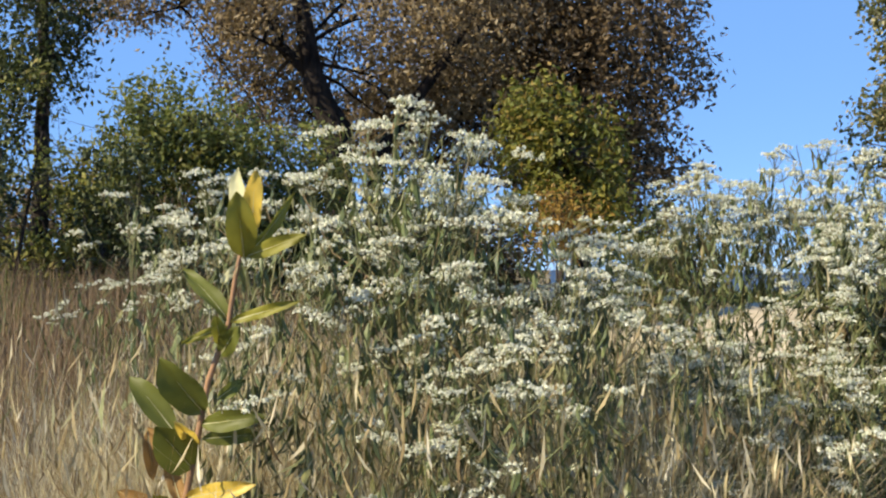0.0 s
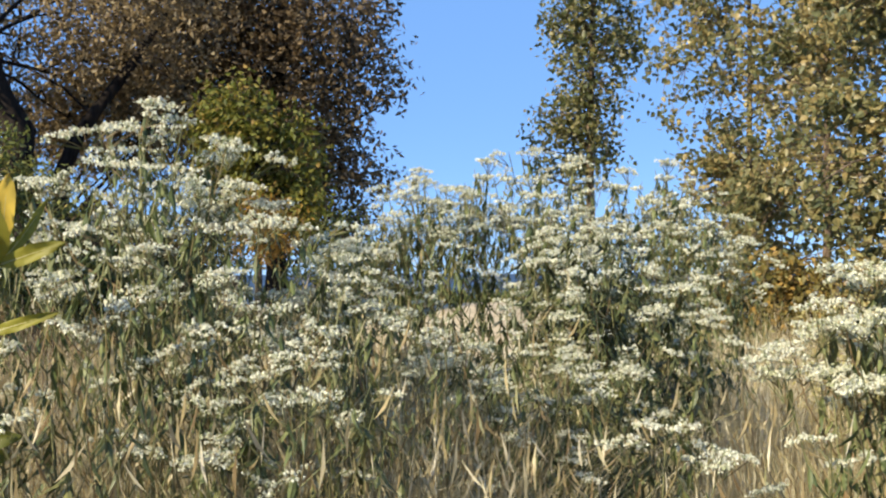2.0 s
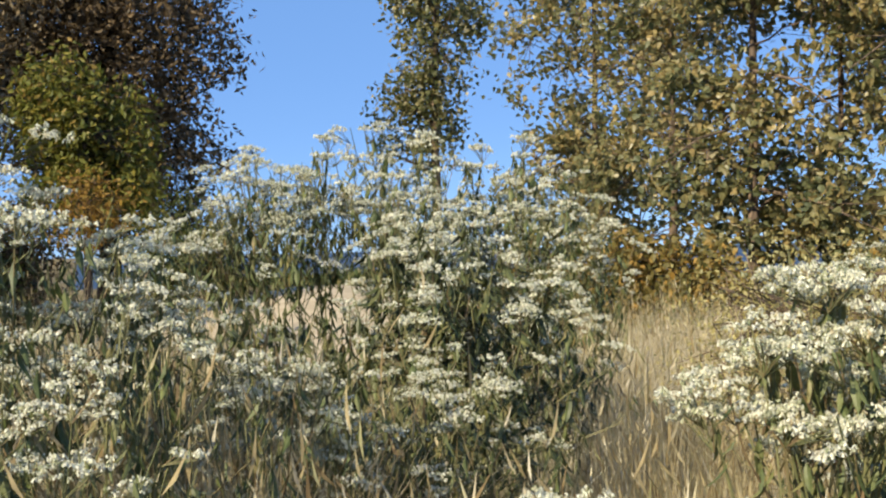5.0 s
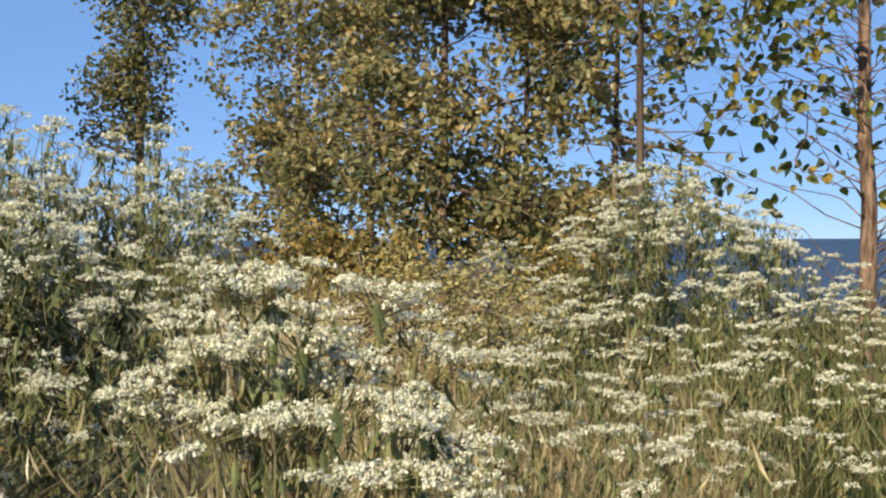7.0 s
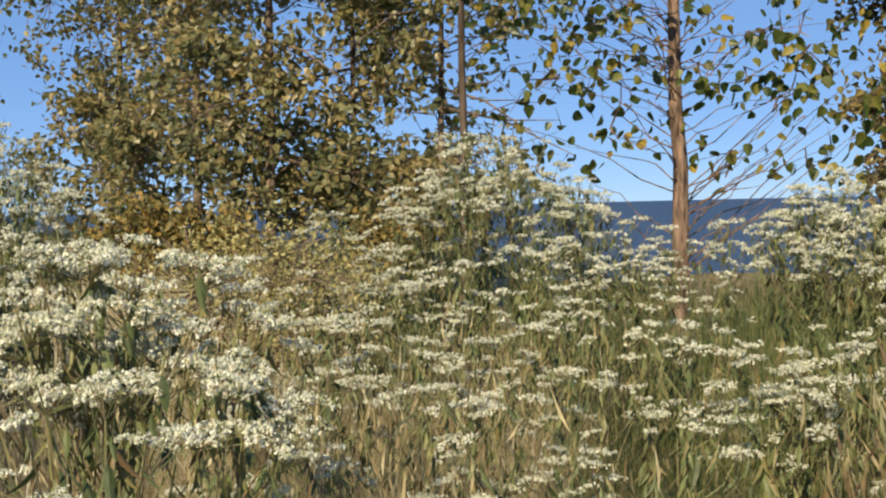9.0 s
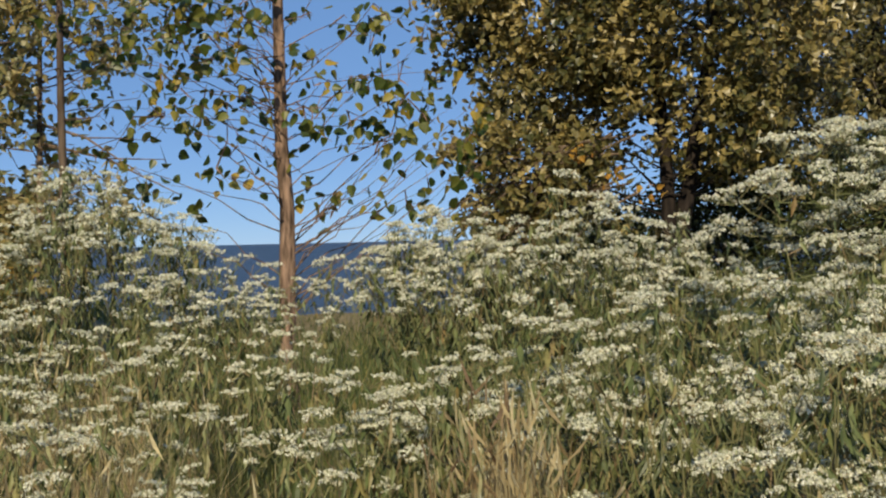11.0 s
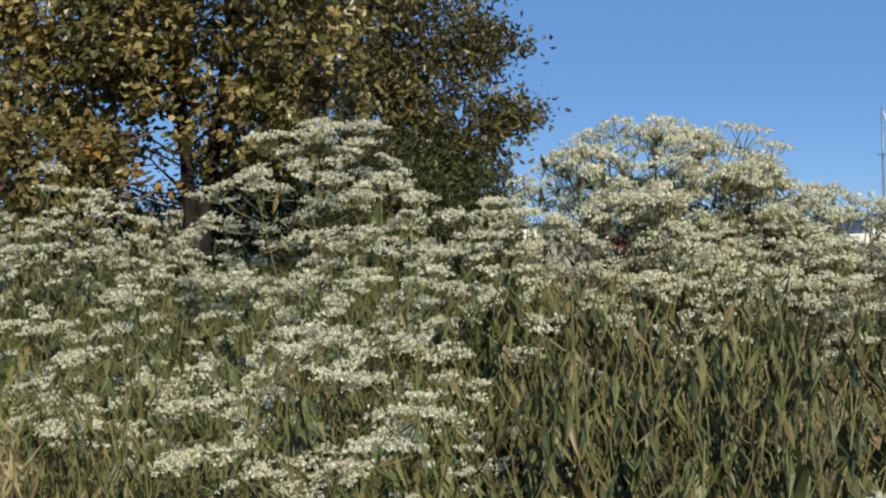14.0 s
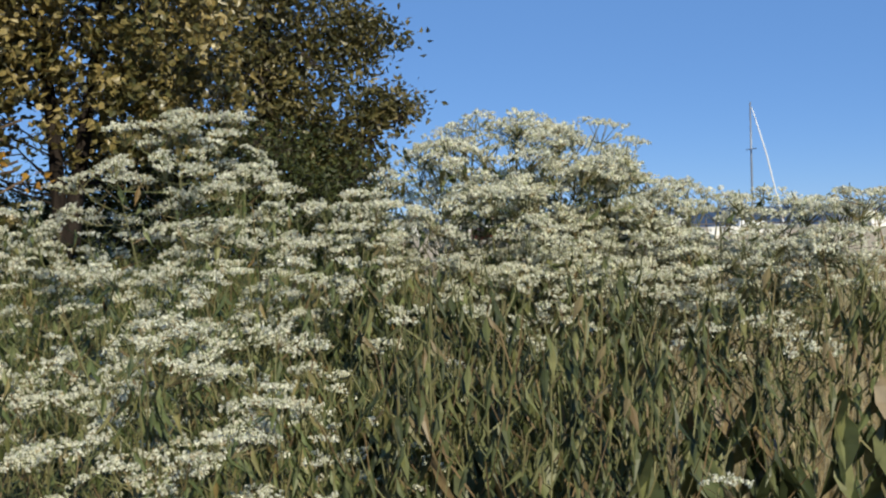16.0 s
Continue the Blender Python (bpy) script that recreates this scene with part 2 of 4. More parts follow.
M_WOOD = plain("weathered_dock_wood", (0.16, 0.13, 0.1), 0.9)


# ---- mesh tools ----
class Build:
    """Collects vertices and faces of one mesh."""

    def __init__(self):
        self.v, self.f, self.n = [], [], 0

    def add(self, verts, faces):
        self.v.append(np.asarray(verts, float))
        self.f.extend([tuple(i + self.n for i in f) for f in faces])
        self.n += len(verts)

    def tube(self, pts, radii, sides=5):
        pts = np.asarray(pts, float)
        k = len(pts)
        tan = np.gradient(pts, axis=0)
        tan /= np.linalg.norm(tan, axis=1)[:, None] + 1e-9
        ref = np.array([1.0, 0, 0]) if abs(tan[0][0]) < 0.8 else np.array([0, 1.0, 0])
        u = np.cross(tan, ref)
        u /= np.linalg.norm(u, axis=1)[:, None] + 1e-9
        w = np.cross(tan, u)
        a = np.arange(sides) * 2 * np.pi / sides
        ring = u[:, None] * np.cos(a)[None, :, None] + w[:, None] * np.sin(a)[None, :, None]
        v = pts[:, None] + ring * np.asarray(radii, float)[:, None, None]
        f = [(i * sides + j, i * sides + (j + 1) % sides, (i + 1) * sides + (j + 1) % sides, (i + 1) * sides + j) for i in range(k - 1) for j in range(sides)]
        f.append(tuple((k - 1) * sides + j for j in range(sides)))
        self.add(v.reshape(-1, 3), f)

    def box(self, lo, hi):
        (a, b, c), (d, e, g) = lo, hi
        self.add([(a, b, c), (d, b, c), (d, e, c), (a, e, c), (a, b, g), (d, b, g), (d, e, g), (a, e, g)],
                 [(3, 2, 1, 0), (4, 5, 6, 7), (0, 1, 5, 4), (1, 2, 6, 5), (2, 3, 7, 6), (3, 0, 4, 7)])

    def many(self, tv, tf, mats, offs):
        """Copies of a template, one for each 3x3 matrix and place."""
        v = np.einsum("nij,kj->nki", mats, tv) + offs[:, None]
        k, n = len(tv), len(mats)
        self.v.append(v.reshape(-1, 3))
        base = self.n + np.arange(n) * k
        for f in tf:
            self.f.extend(map(tuple, (base[:, None] + np.array(f)[None]).tolist()))
        self.n += n * k

    def mesh(self, name, mat, smooth=False):
        me = bpy.data.meshes.new(name)
        me.from_pydata(np.concatenate(self.v).tolist() if self.v else [], [], self.f)
        me.materials.append(mat)
        if smooth:
            me.shade_smooth()
        return me


def part(name, data, parent, label="", kind=""):
    ob = new(name, data)
    ob.parent = parent
    return tagged(ob, label, kind=kind)


def frames_of(n, pitch=(-90, 90), yaw=None, roll=40, size=(1, 1), r=rng):
    """n random turns: heading, pitch of the long axis (y), roll about it; scaled."""
    h = r.uniform(0, 2 * np.pi, n) if yaw is None else yaw
    p = np.radians(r.uniform(pitch[0], pitch[1], n))
    o = np.radians(r.uniform(-roll, roll, n))
    y = np.stack([np.cos(p) * np.cos(h), np.cos(p) * np.sin(h), np.sin(p)], 1)
    side = np.stack([-np.sin(h), np.cos(h), np.zeros(n)], 1)
    up = np.cross(side, y)
    x = side * np.cos(o)[:, None] + up * np.sin(o)[:, None]
    z = np.cross(x, y)
    s = r.uniform(size[0], size[1], n)
    return np.stack([x, y, z], 2) * s[:, None, None]


# templates, one unit long on y
ROUND_LEAF = (np.array([(0, 0, 0), (0.32, 0.06, 0.06), (0.43, 0.3, 0.09), (0.25, 0.68, 0.04), (0, 1, -0.08), (-0.25, 0.68, 0.04), (-0.43, 0.3, 0.09), (-0.32, 0.06, 0.06)]),
           [(0, 1, 2, 3, 4), (0, 4, 5, 6, 7)])
DELTOID = (np.array([(0, 0, 0), (0.38, 0.2, 0.08), (0.22, 0.62, 0.05), (0, 1, -0.06), (-0.22, 0.62, 0.05), (-0.38, 0.2, 0.08)]),
           [(0, 1, 2, 3), (0, 3, 4, 5)])
SMALL_LEAF = (np.array([(0, 0, 0), (0.115, 0.38, 0.02), (0, 1, -0.18), (-0.115, 0.38, 0.02), (0, 0.42, -0.035)]), [(0, 1, 4), (1, 2, 4), (2, 3, 4), (3, 0, 4)])
OVAL = (np.array([(0, 0, 0), (0.24, 0.4, 0.05), (0, 1, -0.08), (-0.24, 0.4, 0.05), (0, 0.45, -0.03)]),
        [(0, 1, 4), (1, 2, 4), (2, 3, 4), (3, 0, 4)])
LANCE = (np.array([(0, 0, 0), (0.10, 0.22, 0.035), (0.115, 0.5, 0.0), (0.07, 0.78, -0.09), (0, 1, -0.22), (-0.07, 0.78, -0.09), (-0.115, 0.5, 0.0), (-0.10, 0.22, 0.035), (0, 0.22, 0.0), (0, 0.5, -0.035), (0, 0.78, -0.115)]),
         [(0, 1, 8), (0, 8, 7), (1, 2, 9, 8), (7, 8, 9, 6), (2, 3, 10, 9), (6, 9, 10, 5), (3, 4, 10), (5, 10, 4)])
STRAP = (LANCE[0] * np.array([2.0, 1, 0.9]), LANCE[1])
FAR_LEAF = (np.array([(0, 0, 0), (0.25, 0.42, 0.07), (0, 1, -0.08), (-0.25, 0.42, 0.07)]), [(0, 1, 2), (0, 2, 3)])


def star(petals, half, r=0.56):
    """A small fluffy floret: narrow petals raised unevenly round a centre."""
    v, f = [(0, 0, -0.42)], []
    for i in range(petals):
        a = i * 2 * math.pi / petals
        for k in (-half, half):
            v.append((r * math.cos(a + k), r * math.sin(a + k), 0.1 + 0.34 * (i % 2)))
        f.append((0, 2 * i + 1, 2 * i + 2))
    return np.array(v), f


FLORET = star(4, 0.46)


def unit(v):
    return np.asarray(v, float) / (np.linalg.norm(v) + 1e-9)


# ---- ground and lake ----
def ground_z(x, y):
    """Height of the field: nearly level, a low rise to the left, falling to the beach."""
    d = np.hypot(x, y)
    b = np.degrees(np.arctan2(x, y))
    rise = 0.75 * np.clip((d - 6) / 10, 0, 1) * np.clip((-6 - b) / 8, 0, 1) * np.clip((b + 120) / 40, 0, 1)
    lake = np.clip((b + 3) / 12, 0, 1) * np.clip((170 - b) / 20, 0, 1)
    fall = -6.0 * np.clip((d - 58 + 33 * np.clip((b - 26) / 18, 0, 1)) / 55, 0, 1) ** 1.0 * lake
    shelf = np.clip((b - 74) / 5, 0, 1) * np.clip((126 - b) / 10, 0, 1)
    low = -1.8 * np.clip((d - 25) / 30, 0, 1) - 4.5 * np.clip((d - 225) / 30, 0, 1)
    fall = fall * (1 - shelf) + low * shelf
    mound = 0.85 * np.exp(-((b - 13.5) / 7.5) ** 2) * np.exp(-((d - 21.5) / 4.2) ** 2)
    wave = 0.05 * np.sin(x * 1.3 + 0.7 * np.sin(y * 0.9)) + 0.04 * np.sin(y * 1.7 + x * 0.4)
    return rise + fall + wave + mound


def ground():
    radii = np.concatenate([[0], np.geomspace(0.6, 3500, 90)])
    bear = np.radians(np.arange(0, 360, 2.5))
    g = Build()
    R, B = np.meshgrid(radii, bear, indexing="ij")
    X, Y = R * np.sin(B), R * np.cos(B)
    g.v = [np.stack([X, Y, ground_z(X, Y)], 2).reshape(-1, 3)]
    nb = len(bear)
    g.f = [(i * nb + j, i * nb + (j + 1) % nb, (i + 1) * nb + (j + 1) % nb, (i + 1) * nb + j)[::-1] for i in range(len(radii) - 1) for j in range(nb)]
    ob = new("ground", g.mesh("ground", M_GROUND, True))
    tagged(ob, "sandy dune field covered in dry thatch with a bare sand patch", "ground", kind="structure")
    w = Build()
    w.add([(-4800, -2000, -3.2), (4800, -2000, -3.2), (4800, 4800, -3.2), (-4800, 4800, -3.2)], [(0, 1, 2, 3)])
    tagged(new("water", w.mesh("water", M_WATER)), "dark blue open lake under a clear sky", "lake", kind="structure")


ground()


# ---- flowering boneset ----
def boneset_stem(h, seed, spread=1.0, leafiness=1.0, bare=0.36, dense=0.9, hang=(-90, -56), blade=LANCE, bloom=1.0, green=None, loose=False, heads=(1, 3), twigs=6, lift=None, low=0.66, tufts=(7, 12), plate=(0.014, 0.046), each=6, fine=(0.006, 0.0108)):
    """One leafy flowering stalk h tall: three meshes (stalk, leaves, flower heads)."""
    r = np.random.default_rng(seed)
    st, lf, fl = Build(), Build(), Build()
    singles = []
    twig_leaf = LANCE if loose else SMALL_LEAF

    def put(shape, mats, places):
        if loose:
            singles.extend(zip(mats, places))
        else:
            lf.many(*shape, mats, places)

    lean, turn = r.uniform(0.02, 0.10) * h, r.uniform(0, 6.28)
    zs = np.linspace(0, h * 0.93, 8)
    off = lean * (zs / h) ** 2
    axis = np.stack([off * np.cos(turn) + 0.01 * np.sin(zs * 7 + seed), off * np.sin(turn), zs], 1)
    st.tube(axis, np.linspace(0.0042, 0.0018, 8), 4)

    def at(z):
        return np.array([np.interp(z, zs, axis[:, i]) for i in range(3)])

    # opposite leaves, drooping, smaller upwards
    z, a = bare * h, r.uniform(0, 6.28)
    while z < 0.8 * h:
        size = np.interp(z / h, [0.1, 0.5, 0.85], [0.085, 0.115, 0.08]) * r.uniform(0.7, 1.2) * leafiness
        for s in (0, math.pi):
            if r.random() < dense:
                m = frames_of(1, hang, np.array([a + s + r.uniform(-.3, .3)]), 35, (size, size * 1.1), r)
                put(blade, m, at(z)[None])
        a += 1.57 + r.uniform(-.3, .3)
        z += r.uniform(0.032, 0.052)
    # thin branches carry flat-topped clusters on a dome
    tips = []
    z = low * h
    while z < 0.92 * h:
        q = (z - low * h) / ((0.92 - low) * h)
        for s in (0, math.pi):
            if r.random() < 0.22:
                continue
            reach = np.interp(q, [0, 0.5, 1], [0.19, 0.13, 0.04]) * r.uniform(0.6, 1.2) * spread
            top = h - 2.2 * reach * reach - r.uniform(0.0, 0.085) - 0.06 * (1 - q)
            p0 = at(z)
            p2 = np.array([p0[0] + reach * math.cos(a + s), p0[1] + reach * math.sin(a + s), max(top, z + 0.05)])
            p1 = (p0 + p2) / 2 + np.array([math.cos(a + s), math.sin(a + s), -0.4]) * 0.18 * reach
            st.tube([p0, p1, p2], [0.0022, 0.0018, 0.0014], 3)
            tips.append(p2)
            if r.random() < 0.95:
                k = twigs
                m = frames_of(k, lift or ((-90, -50) if hang[1] < -55 else (-82, -15)), a + s + r.uniform(-1.3, 1.3, k), 30, (0.035, 0.075), r)
                put(twig_leaf, m, p0 + (p2 - p0) * r.uniform(0.15, 0.85, k)[:, None])
        a += 1.57 + r.uniform(-.4, .4)
        z += r.uniform(0.06, 0.09) * (0.92 - low) / 0.26
    tips.append(axis[-1] + (0, 0, 0.05))
    top = max(float(t[2]) for t in tips) + 0.01
    for t in tips:
        if r.random() > bloom * (0.3 + 0.7 * min(1.0, max(0.0, (t[2] / h - 0.8) / 0.1))):
            continue
        away_x, away_y = unit((t[0] - axis[-1][0] + 1e-4, t[1] - axis[-1][1], 0))[:2]
        slope = min(1.0, 4.5 * math.hypot(t[0] - axis[-1][0], t[1] - axis[-1][1])) * r.uniform(0.1, 0.6)
        for _ in range(r.integers(*heads)):
            c = t + np.array([*r.normal(0, 0.028, 2), 0.0])
            c[2] += r.uniform(-0.026, 0.016) - slope * ((c[0] - t[0]) * away_x + (c[1] - t[1]) * away_y)
            root = t - (0, 0, 0.05)
            # a flat plate of small tufts, each on its own forked stalk
            rad = r.uniform(*plate)
            n = max(3, int(r.integers(*tufts) * rad / 0.038))
            d, th = rad * np.sqrt((np.arange(n) + r.uniform(0.2, 0.8, n)) / n), np.arange(n) * 2.4 + r.uniform(-0.4, 0.4, n)
            ox, oy = d * np.cos(th), d * np.sin(th)
            o = np.stack([c[0] + ox, c[1] + oy, c[2] - 3 * d * d - slope * (ox * away_x + oy * away_y) + r.normal(0, 0.0036, n)], 1)
            for k in range(0, n, 2):
                st.tube([root, o[k] - (0, 0, 0.007)], [0.0012, 0.0008], 3)
            o = np.repeat(o, each, 0) + r.normal(0, 1, (n * each, 3)) * np.array([0.0066, 0.0066, 0.003])
            m = frames_of(n * each, (-40, 40), None, 40, fine, r)
            fl.many(*FLORET, m, o)
    if loose:
        return st.mesh("stem", M_STEM), singles, fl.mesh("flower_head", M_FLORET), top
    return st.mesh("stem", M_STEM), lf.mesh("foliage", green or M_BONESET), fl.mesh("flower_head", M_FLORET), top


STALKS = {}
one_leaf = Build()
one_leaf.add(*LANCE)
LEAF_MESH = one_leaf.mesh("leaf", M_BONESET_LEAF)
SIZES = (0.94, 1.0, 1.05, 0.98, 1.02)
COARSE = dict(tufts=(6, 11), each=4, fine=(0.009, 0.015))
for cls, hh in (("low", 0.95), ("mid", 1.3), ("tall", 1.7)):
    for far in ("", "far_"):
        STALKS[far + cls] = [boneset_stem(hh * s, 11 * i + len(cls) * 101, 1.0 + 0.12 * (i % 3), 0.8 if cls == "tall" else 0.95, blade=SMALL_LEAF if far else LANCE, bloom=0.75, **(COARSE if far else {})) for i, s in enumerate(SIZES)]
STALKS["crowned"] = [boneset_stem(1.6 * s, 1000 + i, 1.25, 0.75, 0.5, 0.55, heads=(2, 4), twigs=4, lift=(-55, 45)) for i, s in enumerate(SIZES)]
STALKS["dome"] = [boneset_stem(1.75 * s, 1100 + i, 1.75, 0.6, 0.5, 0.22, heads=(2, 4), twigs=1, low=0.79, plate=(0.02, 0.054)) for i, s in enumerate(SIZES)]
STALKS["airy"] = [boneset_stem(1.55 * s, 700 + i, 1.0 + 0.1 * (i % 3), 0.95, 0.5, 0.42, bloom=0.55, twigs=4) for i, s in enumerate(SIZES)]
STALKS["near"] = [boneset_stem(1.38 * s, 800 + i, 0.78, 0.6, 0.5, 0.6, bloom=0.8, loose=True, twigs=4, heads=(1, 3), each=8, tufts=(7, 12), plate=(0.02, 0.056), fine=(0.0062, 0.0105)) for i, s in enumerate(SIZES)]
# Bushy leaves take the same darkened tint for the shade under taller plants.
STALKS["bushy"] = [boneset_stem(1.2 * s, 1200 + i, 0.8, 0.7, 0.08, 0.97, (-78, 0), SMALL_LEAF, 0.3, M_LEGGY, twigs=11) for i, s in enumerate(SIZES)]
STALKS["leafy"] = [boneset_stem(1.3 * s, 900 + i, 0.8, 1.3, 0.24, 0.95, (-94, -60), STRAP, 0.0, M_LEGGY) for i, s in enumerate(SIZES)]

LABELS = {"bushy": "bushy late boneset dense with small leaves and a few white clusters", "dome": "tall late boneset with a flat-domed white crown on open forking stems", "crowned": "tall late boneset with a broad dome of cream white flowers", "near": "late boneset covered in bright white flower clusters", "airy": "slender late boneset with loose white clusters on bare lower stems", "leafy": "leggy late boneset with long dark hanging leaves", "low": "low late boneset with fluffy white flower heads among grass",
          "mid": "bushy late boneset with white flat-topped flower clusters",
          "tall": "tall late boneset with domed white flower clusters and drooping leaves"}


def boneset(x, y, top, stems, seed, width=0.2, form="", far=False):
    r = np.random.default_rng(seed)
    z0 = float(ground_z(x, y)) - 0.02
    h = top - z0
    cls = "low" if h < 1.1 else "mid" if h < 1.5 else "tall"
    cls = form or ("far_" if far else "") + cls
    root = new("late_boneset")
    root.location = (x, y, z0)
    tagged(root, LABELS[cls.replace("far_", "")], "wildflower", "flowering boneset in the field")
    for i in range(stems):
        st, lf, fl, own = STALKS[cls][int(r.integers(5))]
        a, d = i * 2.4 + r.uniform(-0.4, 0.4), (width * math.sqrt(r.uniform(0.15, 1.0)) if i else 0.0)
        k = h / own * (1 - 0.13 * (d / max(width, 0.05)) ** 2) * (r.uniform(0.93, 1.0) if i else 1.0)
        tilt = d / max(width, 0.05) * r.uniform(2, 9)
        stalk = part("stem", st, root)
        stalk.matrix_basis = (Matrix.Translation((0.5 * d * math.cos(a), 0.5 * d * math.sin(a), 0)) @ Matrix.Rotation(radians(tilt), 4, Vector((-math.sin(a), math.cos(a), 0)))
                              @ Matrix.Rotation(r.uniform(0, 6.28), 4, "Z") @ Matrix.Scale(k, 4))
        if isinstance(lf, list):
            for m3, at3 in lf:
                part("leaf", LEAF_MESH, stalk).matrix_basis = Matrix.Translation(at3) @ Matrix(m3.tolist()).to_4x4()
        else:
            part("foliage", lf, stalk, kind="stuff")
        if len(fl.polygons):
            part("flower_head", fl, stalk, "fluffy off-white flower head", "stuff")


# clumps as bearing, distance and slope of the top, each row seen from one stand
ROWS = [
    ((-0.03, 0.0, 1.40), [
        (-14.6, 4.6, .06, 3), (-12.4, 4.3, .055, 3), (-10, 3.9, .085, 3), (-7.6, 3.6, .078, 2), (-4.0, 3.2, .125, 3), (-2.3, 3.1, .137, 4), (-0.6, 3.05, .112, 3),
        (1.5, 3.0, .075, 3), (3.9, 3.0, .045, 2), (6.5, 3.1, .04, 2),
        (-9, 2.9, .03, 2), (-5.5, 2.8, .03, 2), (-2.0, 2.7, .03, 2), (1.4, 2.6, .01, 2), (4.5, 2.6, -.01, 2), (8, 2.8, -.01, 2),
        (3.0, 2.4, -.06, 2), (10.5, 3.0, -.035, 2), (13.5, 3.1, -.055, 2), (16.5, 3.2, -.055, 2)]),
    ((0.09, 0.64, 1.457), [
        (9, 5.6, .06, 5), (10.8, 5.6, .085, 5), (12.2, 5.5, .082, 5), (13.8, 5.6, .09, 6), (15.4, 5.6, .105, 6), (17.2, 5.6, .095, 6), (19, 5.7, .08, 5), (21, 5.7, .08, 6), (22.9, 5.7, .087, 6), (24.6, 5.6, .068, 5), (25.8, 5.5, .02, 5),
        (24.6, 5.0, -.01, 4), (20, 5.0, .01, 4), (22.4, 4.8, .0, 4), (18.4, 4.8, .02, 2),
        (5, 2.7, .03, 3), (18.9, 3.2, -.03, 3), (22.4, 3.6, -.02, 3),
        (35.2, 1.8, -.005, 3), (36.9, 1.75, -.014, 5), (39.1, 1.85, -.02, 5), (36.8, 1.5, -.13, 3), (21, 1.5, -.19, 1)]),
    ((0.38, 0.46, 1.45), [
        (35.4, 6.0, .0, 4), (38, 6, -.03, 4), (40.3, 6.1, .01, 5), (42.3, 6.1, .064, 7), (44.4, 6.1, .06, 7), (46.2, 6.0, .025, 5), (48.3, 5.8, .0, 5), (50, 5.6, -.035, 3),
        (34.5, 4.4, -.05, 4), (38, 4.5, -.045, 4), (41.5, 4.6, -.04, 4), (45, 4.6, -.035, 3), (48.5, 4.5, -.05, 3), (52, 4.4, -.075, 2), (49.3, 6.6, -.012, 3), (51.2, 6.4, -.02, 3), (53.2, 6.6, -.015, 3),
        (30, 3.2, -.08, 3), (34, 3.3, -.085, 4), (38, 3.4, -.085, 4), (42, 3.4, -.085, 3), (46, 3.4, -.085, 3), (53.5, 3.2, -.09, 3),
        (33, 2.4, -.15, 3), (39, 2.5, -.14, 3), (45, 2.5, -.15, 3), (51, 2.5, -.17, 2)]),
    ((0.32, 0.29, 1.43), [
        (56.4, 5.4, .01, 5), (57.6, 5.4, .026, 8), (58.9, 5.2, .024, 8), (60.1, 5.0, .0, 5), (62.2, 5.0, .018, 7), (63.7, 4.8, .05, 6), (66, 4.6, .034, 6), (68.5, 4.4, .022, 6), (70.6, 4.2, -.005, 4),
        (55, 3.2, -.10, 4), (57.5, 3.4, -.09, 3), (62.8, 3.4, -.04, 4), (65.4, 3.3, -.06, 4), (68.2, 3.1, -.04, 4), (64.8, 2.9, -.11, 3)]),
    ((0.31, 0.17, 1.42), [
        (73.5, 3.8, .090, 3), (74.6, 3.7, .084, 2), (76.6, 3.4, .042, 4), (78, 3.2, .037, 4), (80.5, 3.0, .02, 4), (82.6, 3.0, .028, 4), (84.6, 3.0, .02, 4),
        (87.2, 3.4, .072, 1), (86.3, 3.3, .066, 1), (88.7, 3.3, .084, 5), (89.8, 3.3, .075, 5), (90.9, 3.3, .064, 6), (92.1, 3.2, .053, 5), (93.5, 3.2, .042, 5), (95, 3.2, .03, 4), (96.6, 3.2, .017, 4), (98, 3.1, .01, 2), (99.8, 3.0, .022, 2), (101.6, 3.0, .02, 2), (103.4, 3.0, .018, 2), (105.4, 3.0, .012, 2), (96.8, 1.9, -.205, 2),
        (72, 3.0, -.028, 3), (75, 2.9, -.035, 3), (78, 2.8, -.025, 3), (81, 2.7, -.025, 3),
        (72.5, 2.4, -.075, 3), (76, 2.4, -.07, 3), (79.5, 2.4, -.075, 3), (75, 2.1, -.14, 2), (78.6, 2.1, -.13, 3)]),
]
# leggy plants that hang their leaves in front
LEGGY = [((0.31, 0.17, 1.42), [
    (83, 2.9, .0, 3), (85, 2.6, -.03, 4), (86.4, 2.7, -.03, 4), (87.6, 2.6, -.03, 4), (89, 2.5, -.035, 4), (89.8, 2.2, -.07, 4), (91.6, 2.3, -.045, 4), (93.6, 2.2, -.07, 4), (91, 2.9, -.005, 4), (93, 2.6, -.025, 5), (95.2, 2.8, -.025, 3), (97.5, 2.6, -.05, 3),
    (99.6, 2.8, -.03, 1), (102, 2.7, -.04, 2), (104.5, 2.7, -.03, 1), (57, 3.2, -.1, 3), (63.0, 2.8, -.1, 4), (64.4, 2.5, -.13, 3), (66.8, 2.4, -.12, 3), (83.5, 2.2, -.08, 3), (85.5, 2.1, -.07, 4), (87.5, 2.2, -.08, 4)]),
    ((-0.03, 0.0, 1.40), [(-9, 2.6, -.06, 1), (-5, 2.5, -.07, 1), (6.5, 2.5, -.08, 1)])]
